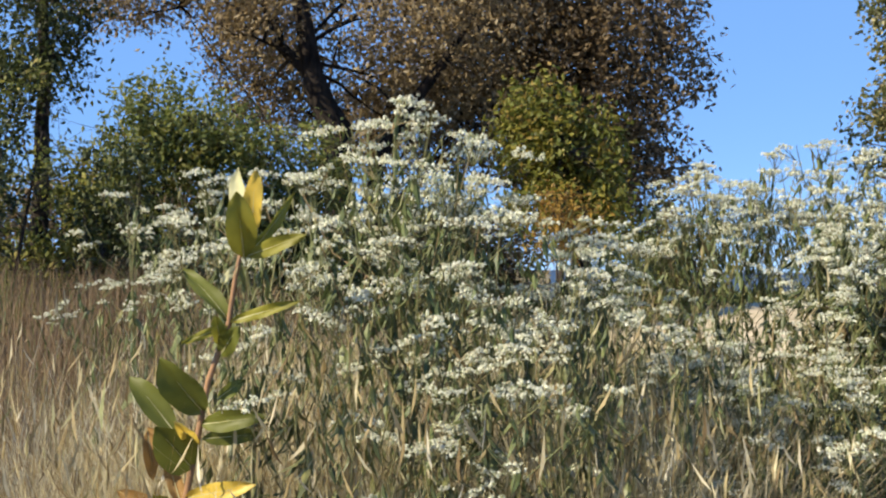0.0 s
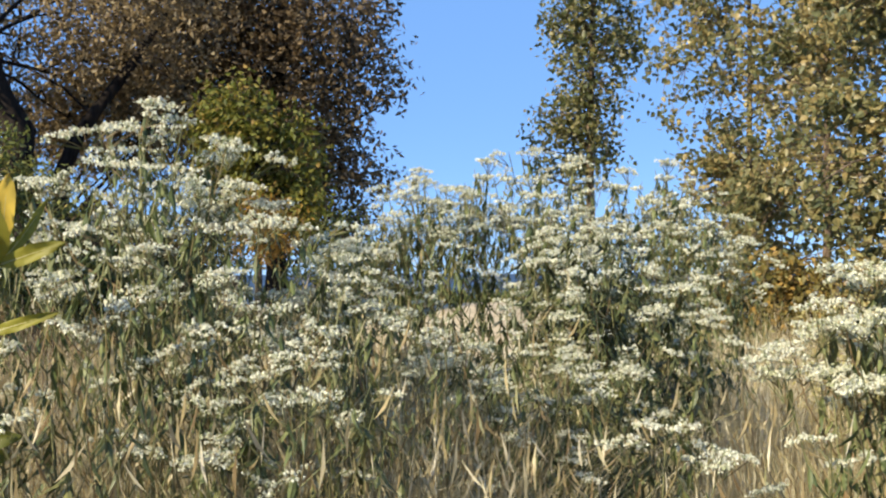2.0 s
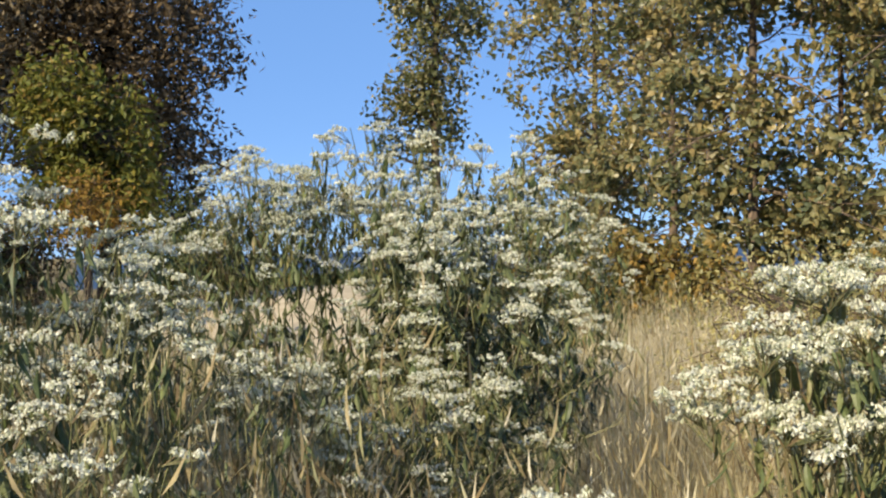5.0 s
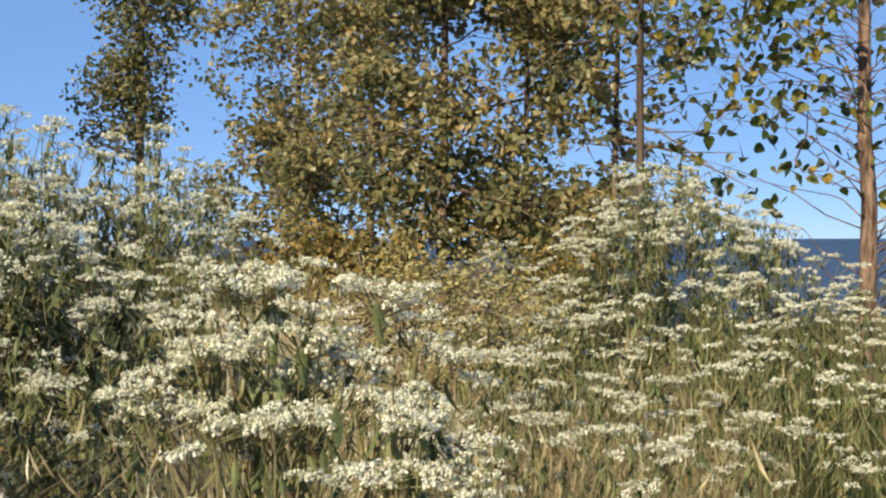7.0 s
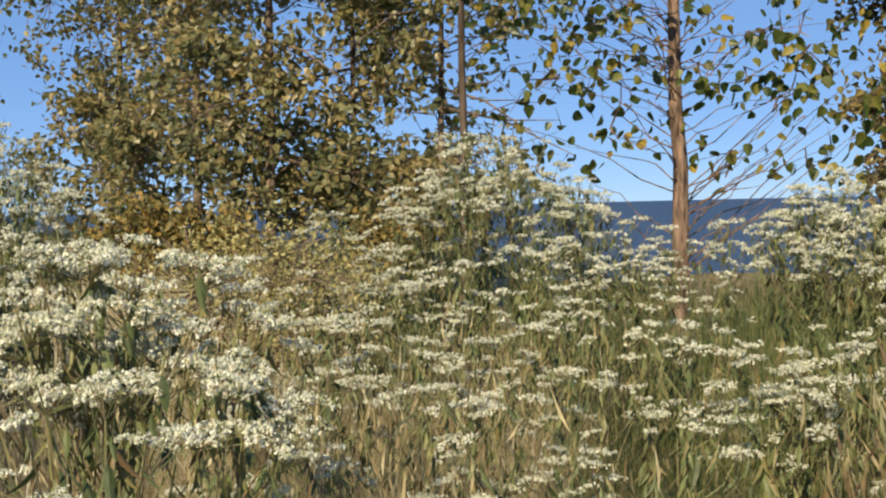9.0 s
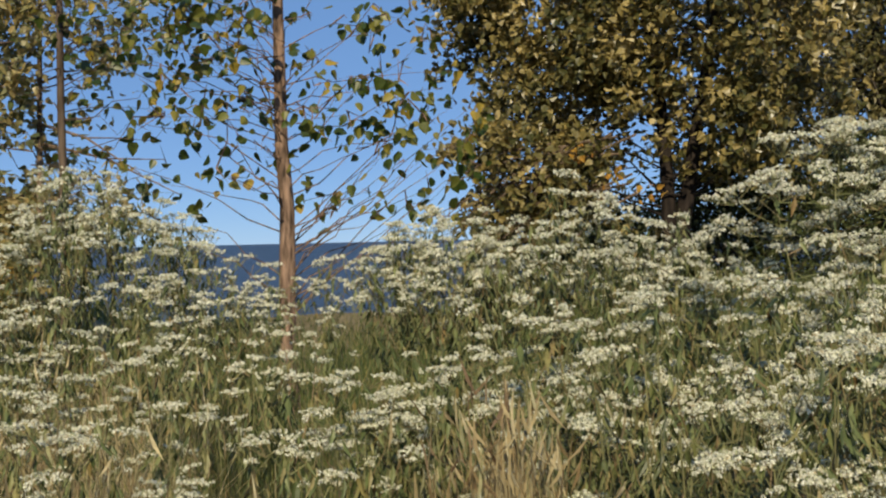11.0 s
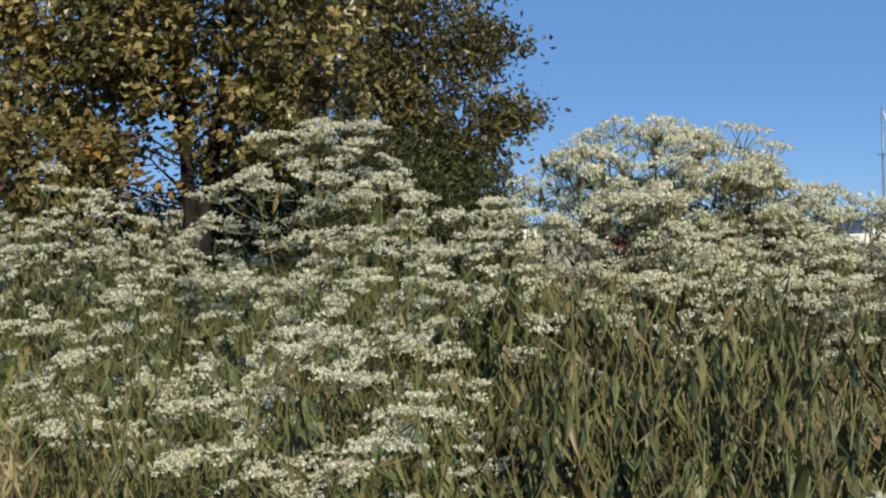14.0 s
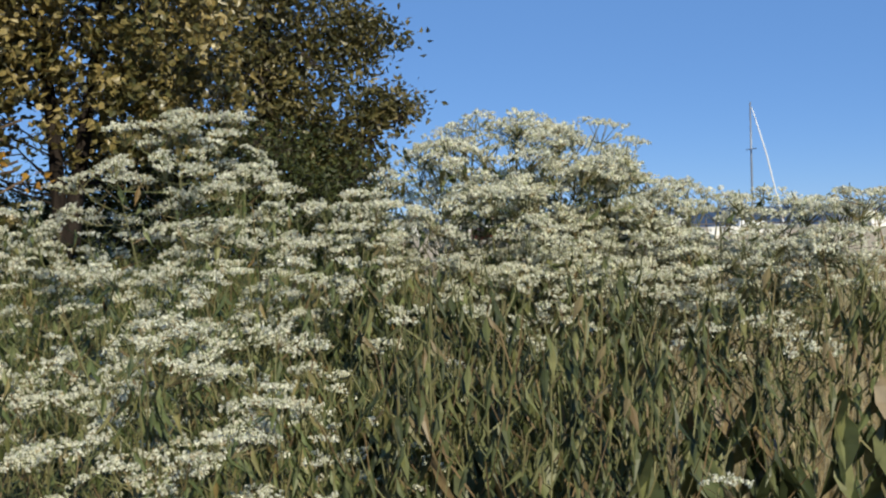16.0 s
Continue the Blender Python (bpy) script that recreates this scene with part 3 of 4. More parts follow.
# bushy plants below the taller ones
BUSHY = [((0.32, 0.29, 1.43), [(60, 4.2, -.07, 3), (63.5, 4.0, -.06, 3), (66.5, 3.8, -.06, 3), (69.5, 3.6, -.06, 3), (72.5, 3.4, -.06, 3), (75.5, 3.3, -.06, 2), (70, 2.7, -.13, 3), (73, 2.5, -.14, 2)]),
         ((0.09, 0.64, 1.457), [(7, 3.2, -.05, 4), (9.5, 3.3, -.045, 5), (12, 3.4, -.042, 5), (14.5, 3.4, -.035, 5), (17.6, 3.6, .03, 5), (19.6, 3.6, .03, 5), (22, 3.7, .008, 5), (24, 4.2, -.05, 4), (5.5, 2.7, -.11, 3), (9.5, 2.7, -.1, 4), (12.6, 2.6, -.12, 4), (15.6, 2.7, -.11, 4), (18.6, 2.8, -.11, 4), (21.4, 3.0, -.11, 4)]),
         ((-0.03, 0.0, 1.40), [(-7, 2.6, -.08, 1), (1.5, 2.5, -.09, 2), (5.5, 2.5, -.1, 2)])]
count = 0
for i, ((ex, ey, ez), plants) in enumerate(ROWS):
    for bd, d, e, s in plants:
        count += 1
        a = radians(bd)
        form = "dome" if (i == 4 and 73 < bd < 75.5 and e > 0.06) else "crowned" if (i == 4 and d > 2.95 and e > 0.015 and not 76 < bd < 86.5) else "airy" if (i < 2 and d > 2.2 and (count % 4 or i == 0) and bd < 17) else "near" if d < 2 else ""
        boneset(ex + d * math.sin(a), ey + d * math.cos(a), ez + d * e, s, 500 + count, 0.11 if d < 2.2 else 0.13 if form == "dome" else 0.22 if d < 4 else 0.32, form, d > 4.2)
for form, groups in (("leafy", LEGGY), ("bushy", BUSHY)):
    for (ex, ey, ez), plants in groups:
        for bd, d, e, s in plants:
            count += 1
            a = radians(bd)
            boneset(ex + d * math.sin(a), ey + d * math.cos(a), ez + d * e, s, 500 + count, 0.22, form)


# ---- milkweed ----
def milkweed():
    bx, by = -0.572, 2.52
    z0 = float(ground_z(bx, by))
    root = new("milkweed")
    root.location = (bx, by, z0 - 0.015)
    tagged(root, "common milkweed with broad green and yellowing leaves on a reddish stem", "wildflower")
    r = np.random.default_rng(5)
    f = 2.6 / 2199

    def spot(px, py, deep=0.0):
        return np.array([(px - 330) * f, deep, 1.4 + (474 - py) * f - z0])

    stalk = Build()
    line = [np.array([-0.05, 0.05, 0.0]), spot(318, 870), spot(338, 760), spot(356, 660), spot(390, 560), spot(402, 470), spot(418, 400)]
    stalk.tube(line, [0.008, 0.0075, 0.007, 0.0065, 0.006, 0.005, 0.003], 7)
    part("stem", stalk.mesh("stem", M_MILKSTEM, True), root, "reddish brown stem")

    def leaf(p, q, wide, mat, fold, deep, roll):
        p0, p1 = spot(*p), spot(*q, deep)
        y = p1 - p0
        ln = np.linalg.norm(y)
        y /= ln
        side = unit(np.cross(y, (math.sin(roll), -math.cos(roll), 0.15)))
        nrm = np.cross(side, y)
        g = Build()
        k, v = 9, []
        for i in range(k):
            u = i / (k - 1)
            w = 0.85 * wide * f * (math.sin(math.pi * u ** 0.9) ** 0.58 if 0 < u < 1 else 0.03)
            mid = p0 + y * ln * u + nrm * (0.12 * ln * math.sin(math.pi * u)) * fold
            for s in (-1, -0.5, 0, 0.5, 1):
                wob = 0.006 * math.sin(9 * u + 3 * s + p[0])
                v.append(mid + side * s * w + nrm * (abs(s) * w * fold * 0.8 + wob * abs(s)))
        g.add(v, [(5 * i + j, 5 * i + j + 1, 5 * i + j + 6, 5 * i + j + 5) for i in range(k - 1) for j in range(4)])
        blade = part("leaf", g.mesh("leaf", mat, True), root)
        rib = Build()
        rib.tube([np.array(v[5 * i + 2]) - nrm * 0.001 for i in range(k)], np.linspace(0.0022, 0.0007, k), 5)
        part("midrib", rib.mesh("midrib", M_MILKP, True), blade, "pale green midrib")

    for row in [((415, 448), (408, 336), 31, M_MILKO, 0.5, -0.05, 0.2), ((418, 420), (400, 290), 22, M_MILKP, 0.5, 0.02, -0.4), ((428, 405), (440, 298), 21, M_MILKY, 0.25, -0.04, -0.1),
                ((420, 445), (528, 408), 17, M_MILKO, 0.4, -0.05, 0.2), ((415, 450), (495, 330), 11, M_MILKO, 0.5, 0.06, 0.8), ((405, 460), (376, 492), 9, M_MILKP, 0.3, 0.0, 0.1),
                ((392, 560), (296, 470), 20, M_MILK, 0.6, 0.06, 0.6), ((394, 558), (520, 520), 12, M_MILKO, 0.5, -0.05, 0.1), ((392, 562), (312, 596), 9, M_MILKO, 0.4, -0.03, 0.3),
                ((378, 600), (372, 545), 15, M_MILKO, 0.4, -0.04, 0.3), ((376, 615), (415, 565), 22, M_MILK, 0.3, -0.05, 0.1), ((372, 690), (412, 660), 14, M_MILK, 0.5, 0.03, 0.4),
                ((350, 715), (284, 618), 40, M_MILK, 0.4, -0.06, -0.3), ((300, 750), (214, 655), 26, M_MILK, 0.5, 0.02, 0.4), ((345, 735), (462, 715), 22, M_MILK, 0.6, -0.05, 0.1),
                ((330, 810), (282, 730), 42, M_MILK, 0.4, -0.08, 0.1), ((338, 770), (320, 722), 14, M_MILKY, 0.2, -0.1, 0.1), ((345, 760), (440, 755), 18, M_MILK, 0.5, 0.05, 0.2),
                ((318, 790), (250, 742), 12, M_MILKB, 0.8, 0.0, 0.3), ((252, 745), (262, 832), 15, M_MILKB, 0.8, 0.0, 0.3), ((318, 862), (450, 828), 20, M_MILKY, 0.4, -0.06, 0.1),
                ((314, 868), (400, 872), 20, M_MILKO, 0.4, -0.02, 0.1), ((312, 872), (280, 800), 17, M_MILKB, 0.6, 0.03, 0.2), ((305, 900), (200, 850), 22, M_MILKB, 0.7, 0.0, 0.1), ((310, 900), (270, 850), 22, M_MILKO, 0.4, -0.04, 0.0)]:
        leaf(*row)


milkweed()


# ---- trees and shrubs ----
def woody(name, label, category, x, y, trunk_pts, trunk_r, blobs, leaves, leaf_mat, bark, seed, template=OVAL, size=(0.07, 0.11), clump=0.35, per=18, gaps=0.0, limbs=14, group="", droop=(-85, 30), limb=0.28, climb=(0.15, 0.75), second=1.0, pieces=0, piece_mat=None):
    """A tree or shrub: trunk, limbs, and leaves in clumps inside ellipsoid blobs (centre, radii, share)."""
    r = np.random.default_rng(seed)
    z0 = float(ground_z(x, y)) - 0.05
    root = new(name)
    root.location = (x, y, z0)
    tagged(root, label, category, group)
    t = Build()
    for k, pts in enumerate(trunk_pts):
        pts = np.array(pts, float)
        u = np.linspace(0, 1, 12)
        s = np.linspace(0, 1, len(pts))
        p = np.stack([np.interp(u, s, pts[:, i]) for i in range(3)], 1)
        for _ in range(3):
            p[1:-1] = (p[:-2] + 2 * p[1:-1] + p[2:]) / 4
        p[1:-1] += r.normal(0, 0.12 * trunk_r, (10, 3)) * (1, 1, 0.2)
        t.tube(p, trunk_r * (second ** k) * np.interp(u, [0, 0.08, 1], [1.35, 1.0, 0.25]), 9)
    part("trunk", t.mesh("trunk", bark, True), root)
    # clump centres inside the blobs, thinned by noise
    share = np.array([b[2] for b in blobs], float)
    want = max(int(leaves / per), 4)
    cs = []
    while len(cs) < want:
        c, rad, _ = blobs[r.choice(len(blobs), p=share / share.sum())]
        q = r.normal(0, 1, 3)
        q = q / np.linalg.norm(q) * r.random() ** 0.42
        p = np.array(c) + q * np.array(rad)
        if p[2] < 0.15:
            continue
        if gaps and noise.noise(Vector(p * 0.9) + Vector((seed, 0, 0))) < gaps - 0.55 * r.random():
            continue
        cs.append(p)
    cs = np.array(cs)
    br = Build()
    tips = cs[r.choice(len(cs), min(limbs, len(cs)), replace=False)]
    stems = [np.array(p, float) for p in trunk_pts]
    hubs = []
    for tip in tips:
        ln = stems[int(r.integers(len(stems)))]
        reach = float(np.hypot(*(tip[:2] - ln[0][:2])))
        z1 = float(np.clip(tip[2] - reach * r.uniform(*climb), ln[0][2] + 0.12 * (ln[-1][2] - ln[0][2]), ln[-1][2]))
        u = (z1 - ln[0][2]) / max(ln[-1][2] - ln[0][2], 0.1)
        p0 = np.array([np.interp(z1, ln[:, 2], ln[:, i]) for i in range(3)])
        mid = (p0 + tip) / 2 + np.array([*r.normal(0, 0.1, 2), 0.06 * np.linalg.norm(tip - p0)])
        uu = np.linspace(0, 1, 6)[:, None]
        path = (1 - uu) ** 2 * p0 + 2 * uu * (1 - uu) * mid + uu ** 2 * tip
        path[1:-1] += r.normal(0, 0.045, (4, 3))
        br.tube(path, trunk_r * limb * np.linspace(1.0, 0.17, 6) * (1.1 - 0.7 * u), 5)
        hubs.extend(path[2:])
    hubs = np.array(hubs)
    for c in cs[:: max(1, len(cs) // 220)]:
        hb = hubs[np.argmin(((hubs - c) ** 2).sum(1))]
        m = (hb + c) / 2 + r.normal(0, 0.09, 3)
        br.tube([hb, m, c], [trunk_r * 0.1 + 0.0014, trunk_r * 0.06 + 0.0014, 0.0014 + 0.012 * trunk_r], 3)
    part("branchwork", br.mesh("branchwork", bark), root, kind="stuff")
    n = len(cs) * per
    o = np.repeat(cs, per, 0) + r.normal(0, 1, (n, 3)) * clump * np.array([0.55, 0.55, 0.45]) * np.repeat(r.uniform(0.6, 1.2, len(cs)), per)[:, None]
    turns = frames_of(n, droop, None, 80, size, r)
    if pieces:
        one = Build()
        one.add(*template)
        leaf = one.mesh("leaf", piece_mat)
        for m3, at3 in zip(turns[:pieces], o[:pieces]):
            part("leaf", leaf, root).matrix_basis = Matrix.Translation(at3) @ Matrix(m3.tolist()).to_4x4()
    if n > pieces:
        g = Build()
        g.many(template[0], template[1], turns[pieces:], o[pieces:])
        part("crown", g.mesh("crown", leaf_mat), root, kind="stuff")
    return root


def polar(b, d, o=(0.1, 0.2)):
    return o[0] + d * math.sin(radians(b)), o[1] + d * math.cos(radians(b))


def away(b, side, deep):
    """A level offset seen from the camera at bearing b: to its side, and deeper."""
    a = radians(b)
    return side * math.cos(a) + deep * math.sin(a), -side * math.sin(a) + deep * math.cos(a)


def blob(b, side, deep, z, wide, thick, tall, share):
    sx, sy = away(b, side, deep)
    return ((sx, sy, z), (wide, (wide + thick) / 2, tall), share)


def line(b, *pts):
    return [(*away(b, s, k), z) for s, k, z in pts]


x, y = polar(-6.3, 24)
# The trunks' shadow is put into the bark colour.
woody("old_tree", "old spreading tree with leaning trunks coloured black for shadow and thinning brown leaves", "tree", x, y,
      [line(-6.3, (0.15, -1, 0), (-0.05, -1.2, 2.6), (-0.2, -1.2, 3.9), (-0.55, -1.2, 4.7), (-0.86, -1.2, 5.4), (-0.98, -1.2, 6.4), (-1.2, -0.6, 9)), line(-6.3, (0.25, -0.6, 0), (0.55, -0.8, 3.5), (1.2, -0.9, 4.5), (2.4, -0.6, 6.1), (3.2, 0, 8)), line(-6.3, (-0.72, -1.2, 5.0), (-1.2, -1.15, 5.45), (-1.5, -1.1, 6.1), (-2.2, -0.8, 7.4))], 0.35,
      [blob(-6.3, -1.7, 1.5, 6.0, 1.25, 1.6, 2.1, 2.8), blob(-6.3, -2.6, 1.5, 7.9, 2.4, 1.6, 1.1, 2.2), blob(-6.3, 1.6, 1.8, 7.2, 2.8, 2.0, 2.8, 5), blob(-6.3, -0.3, 2.4, 4.5, 1.7, 1.2, 1.2, 1.5), blob(-6.3, 2.6, 1.6, 4.6, 1.8, 1.2, 1.6, 2.4), blob(-6.3, 1.5, 0.6, 4.6, 1.7, 0.8, 1.4, 2.6), blob(-6.3, -4.7, 1.5, 7.2, 2.0, 1.5, 1.0, 1.8), blob(-6.3, 1.6, -1.9, 6.4, 2.0, 0.5, 1.5, 1.6), blob(-6.3, -1.8, -1.6, 6.4, 1.0, 0.5, 1.2, 0.7)],
      50000, M_BROWNLEAF, M_SHADEDBARK, 3, FAR_LEAF, (0.09, 0.155), 0.5, 16, 0.0, 26, limb=0.13, climb=(0.4, 1.2), second=0.5)
x, y = polar(4.6, 27)
woody("dense_tree", "dense dark brown tree in autumn with leaves down to the ground", "tree", x, y,
      [line(5.4, (0, 0, 0), (0, 0, 4), (0.2, 0, 9))], 0.25,
      [blob(5.4, 0.2, 0, 6.2, 2.6, 2.4, 3.2, 6), blob(5.4, 0.3, 0, 3.4, 2.3, 2.2, 1.6, 2.5), blob(5.4, -1.6, 0, 6.8, 2.2, 2.0, 2.6, 3)],
      36000, M_DARKLEAF, M_BARK, 4, FAR_LEAF, (0.11, 0.19), 0.45, 18, 0.0, 16)
x, y = polar(-20.2, 19)
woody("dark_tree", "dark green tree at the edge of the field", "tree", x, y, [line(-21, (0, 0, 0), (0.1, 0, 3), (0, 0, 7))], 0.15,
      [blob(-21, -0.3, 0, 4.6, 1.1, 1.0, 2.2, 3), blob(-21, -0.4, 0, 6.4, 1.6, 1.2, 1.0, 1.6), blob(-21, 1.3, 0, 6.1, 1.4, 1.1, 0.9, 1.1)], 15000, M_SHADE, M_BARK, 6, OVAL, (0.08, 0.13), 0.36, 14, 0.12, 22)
for i, (bd, d, hgt, w, n) in enumerate([(-21.5, 16, 3.0, 1.4, 5200), (-18.6, 18, 3.5, 1.5, 5600), (-15.6, 17.5, 3.3, 1.4, 5000), (-12.6, 17.5, 3.1, 1.4, 4600), (-9.8, 18, 3.2, 1.3, 4400), (-7.2, 19, 3.0, 1.3, 3800)]):
    x, y = polar(bd, d)
    # The first shrub takes dark leaf colour to stand for the shade on it.
    woody("green_shrub", "leafy green shrub turning yellow behind the brown grass", "shrub", x, y, [line(bd, (0, 0, 0), (0.2, 0, 1.2), (0.4, 0, hgt * 0.8)), line(bd, (0.1, 0, 0), (-0.4, 0, 1.2), (-0.7, 0, hgt * 0.7))], 0.03,
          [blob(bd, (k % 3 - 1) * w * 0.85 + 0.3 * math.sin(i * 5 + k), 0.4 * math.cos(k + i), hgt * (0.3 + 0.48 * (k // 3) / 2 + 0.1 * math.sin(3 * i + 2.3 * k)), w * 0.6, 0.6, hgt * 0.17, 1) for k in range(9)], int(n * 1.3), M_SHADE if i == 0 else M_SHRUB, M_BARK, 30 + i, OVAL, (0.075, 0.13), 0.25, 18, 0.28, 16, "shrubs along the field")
for i, (bd, d) in enumerate([(-25, 30), (-20, 31), (-15, 30), (-10.5, 32), (-6, 31), (-1.5, 33), (-4, 24)]):
    x, y = polar(bd, d)
    woody("brush_thicket", "brown leafless-looking thicket behind the shrubs", "shrub", x, y, [line(bd, (0, 0, 0), (0.2, 0, 2.4)), line(bd, (0.3, 0, 0), (-0.6, 0, 2.2))], 0.05,
          [blob(bd, -0.6, 0, 1.3, 1.3, 1, 1.2, 1), blob(bd, 0.8, 0, 1.6, 1.2, 1, 1.3, 1)], 2400, M_BROWNLEAF, M_BARK, 130 + i, FAR_LEAF, (0.14, 0.24), 0.4, 14, 0, 8, "thicket along the rise")
for i, (bd, d, hgt) in enumerate([(-5.0, 21, 2.7), (-3.2, 21.5, 2.8), (-1.4, 22, 2.6), (0.6, 22.5, 2.5), (7.4, 25, 2.6), (8.8, 26.5, 2.3)]):
    x, y = polar(bd, d)
    woody("dark_shrub", "dark brown-green shrub under the old tree", "shrub", x, y, [line(bd, (0, 0, 0), (0.1, 0, hgt * 0.8))], 0.04, [blob(bd, 0, 0, hgt * 0.5, 1.0, 0.8, hgt * 0.5, 1)], 3000, M_DARKLEAF if i % 2 else M_SHRUB, M_BARK, 150 + i, FAR_LEAF, (0.08, 0.13), 0.3, 12, 0, 8, "shrubs under the old tree")
x, y = polar(3.5, 20)
woody("yellow_green_shrub", "rounded yellow-green shrub in front of the dark tree", "shrub", x, y, [line(5.3, (0, 0, 0), (0.1, 0, 2), (0, 0, 3.8))], 0.06,
      [blob(5.3, -0.3, 0, 3.5, 0.75, 0.8, 0.9, 3), blob(5.3, 0.55, 0.2, 3.2, 0.55, 0.6, 0.8, 1.5), blob(5.3, 0.1, 0, 2.3, 0.95, 0.8, 0.6, 1.6), blob(5.3, 0.75, -0.2, 2.4, 0.4, 0.4, 0.4, 0.5)], 6000, M_YSHRUB, M_BARK, 41, OVAL, (0.1, 0.17), 0.3, 14, 0.0, 10)
x, y = polar(3.4, 16)
woody("gold_shrub", "small shrub with orange-gold leaves", "shrub", x, y, [line(4.2, (0, 0, 0), (0, 0, 1.9))], 0.03, [blob(4.2, 0.1, 0, 1.9, 0.5, 0.4, 0.55, 1)], 900, M_GOLD, M_BARK, 42, OVAL, (0.06, 0.1), 0.2, 12, 0, 8)
x, y = polar(19, 30)
woody("poplar", "slender poplar with olive leaves and a pale trunk", "tree", x, y, [line(19, (0.1, 0, 0), (0.1, 0, 4), (0.3, 0, 12))], 0.14,
      [blob(19, 0.15, 0, 8.0, 1.2, 1.1, 3.6, 5), blob(19, -0.25, 0, 4.5, 1.2, 1.1, 1.3, 1.6), blob(19, 0.9, 0, 7.5, 0.6, 0.5, 1.6, 1)], 9000, M_POPLAR, M_PALEBARK, 50, DELTOID, (0.1, 0.16), 0.35, 12, 0.08, 26)
for i, (bd, d, hgt, w, lo, n) in enumerate([(26.2, 22, 9, 1.75, 1.3, 13000), (29.6, 19, 9, 1.5, 1.0, 11500), (33, 16, 8.5, 1.35, 1.5, 10200), (36.8, 16.5, 8.5, 1.3, 1.1, 10500), (40.9, 15.5, 8, 1.5, 0.5, 13000)]):
    x, y = polar(bd, d, (0.2, 0.5))
    young = woody("autumn_cottonwood", "young cottonwood with olive and golden-brown autumn leaves", "tree", x, y, [line(bd, (0, 0, 0), (0.05, 0, 3), (0.15, 0, hgt))], 0.08 if i < 3 else 0.05,
          [blob(bd, 0, 0, 5.6, w, w, 3.0, 5), blob(bd, -0.15, 0, lo + 1.2, w * 0.9, w * 0.8, 1.3, 2)], int(n * 0.74), M_AUTUMN, M_PALEBARK, 60 + i, DELTOID, (0.085, 0.145), 0.27, 22, 0.4, 28, "cottonwoods in autumn colour")
    rb = np.random.default_rng(90 + i)
    for k in range(3 if i > 1 else 1):
        zz, sd = rb.uniform(1.6, 4.2), rb.uniform(0.9, 1.7) * (-1) ** k
        bare = Build()
        bare.tube(line(bd, (0.05, 0, zz + 0.5), (sd * 0.5, -w * 0.7, zz + 0.25), (sd, -w - 0.2, zz - 0.2)), [0.022, 0.014, 0.005], 5)
        bare.tube(line(bd, (sd * 0.5, -w * 0.7, zz + 0.25), (sd * 0.9, -w - 0.1, zz + 0.2)), [0.01, 0.004], 4)
        part("bare_branch", bare.mesh("bare_branch", M_PALEBARK), young, "pale bare branch")
for i, (bd, d, hgt) in enumerate([(24.6, 16, 1.7), (27.2, 15, 1.75), (29.6, 14.5, 1.7), (31.6, 14, 1.5), (38.2, 13.5, 1.6)]):
    x, y = polar(bd, d, (0.2, 0.5))
    woody("gold_shrub", "low golden shrub at the foot of the cottonwoods", "shrub", x, y, [line(bd, (0, 0, 0), (0.05, 0, 0.8), (0.1, 0, hgt * 0.85)), line(bd, (0.1, 0, 0), (-0.25, 0, hgt * 0.7))], 0.025,
          [blob(bd, 0.1, 0, hgt * 0.66, 0.5, 0.4, hgt * 0.33, 2), blob(bd, -0.3, 0.1, hgt * 0.45, 0.45, 0.4, hgt * 0.3, 1)], 1500, M_AMBER, M_BARK, 140 + i, DELTOID, (0.06, 0.11), 0.18, 10, 0.1, 12, "golden shrubs below the trees")
x, y = polar(31.3, 4.6, (0.38, 0.46))
woody("gold_shrub", "low dry shrub with ochre leaves behind the flowers", "shrub", x, y, [line(32.5, (0, 0, 0), (0, 0, 1.1))], 0.02, [blob(32.5, -0.05, 0, 1.0, 0.42, 0.4, 0.46, 2), blob(32.5, 0.25, 0, 1.12, 0.2, 0.2, 0.3, 0.8)], 9600, M_OCHRE, M_PALEBARK, 71, FAR_LEAF, (0.012, 0.028), 0.2, 12, 0, 10)
woody("slender_sapling", "thin pale cottonwood sapling with few leaves", "tree", 6.63, 7.53, [line(41.4, (0, 0, 0), (0.02, 0, 2), (0.05, 0, 6.5))], 0.045,
      [blob(41.4, 0.45, 0, 3.0, 0.9, 0.6, 1.4, 1)], 165, M_SPARSE, M_TRUNK, 72, ROUND_LEAF, (0.06, 0.1), 0.2, 3, 0, 44, limb=0.13, climb=(-0.1, 0.4), pieces=150, piece_mat=M_SPARSE_LEAF)
x, y = polar(51.0, 11, (0.3, 0.3))
woody("young_cottonwood", "young cottonwood with a bare brown trunk and scattered large leaves", "tree", x, y, [line(51, (0, 0, 0), (0.0, 0, 2.5), (-0.02, 0, 7))], 0.086,
      [blob(51, -0.65, -0.3, 2.8, 1.15, 0.9, 1.3, 2.6), blob(51, -0.8, -0.5, 3.3, 0.35, 0.3, 0.65, 1.0), blob(51, 0.85, 0, 2.7, 1.15, 0.9, 1.25, 2.6)], 820, M_SPARSE, M_MOTTLED, 73, ROUND_LEAF, (0.06, 0.13), 0.2, 5, 0, 85, limb=0.09, climb=(0.0, 1.0), droop=(-88, -15), pieces=300, piece_mat=M_SPARSE_LEAF)
x, y = polar(68.1, 17, (0.3, 0.17))
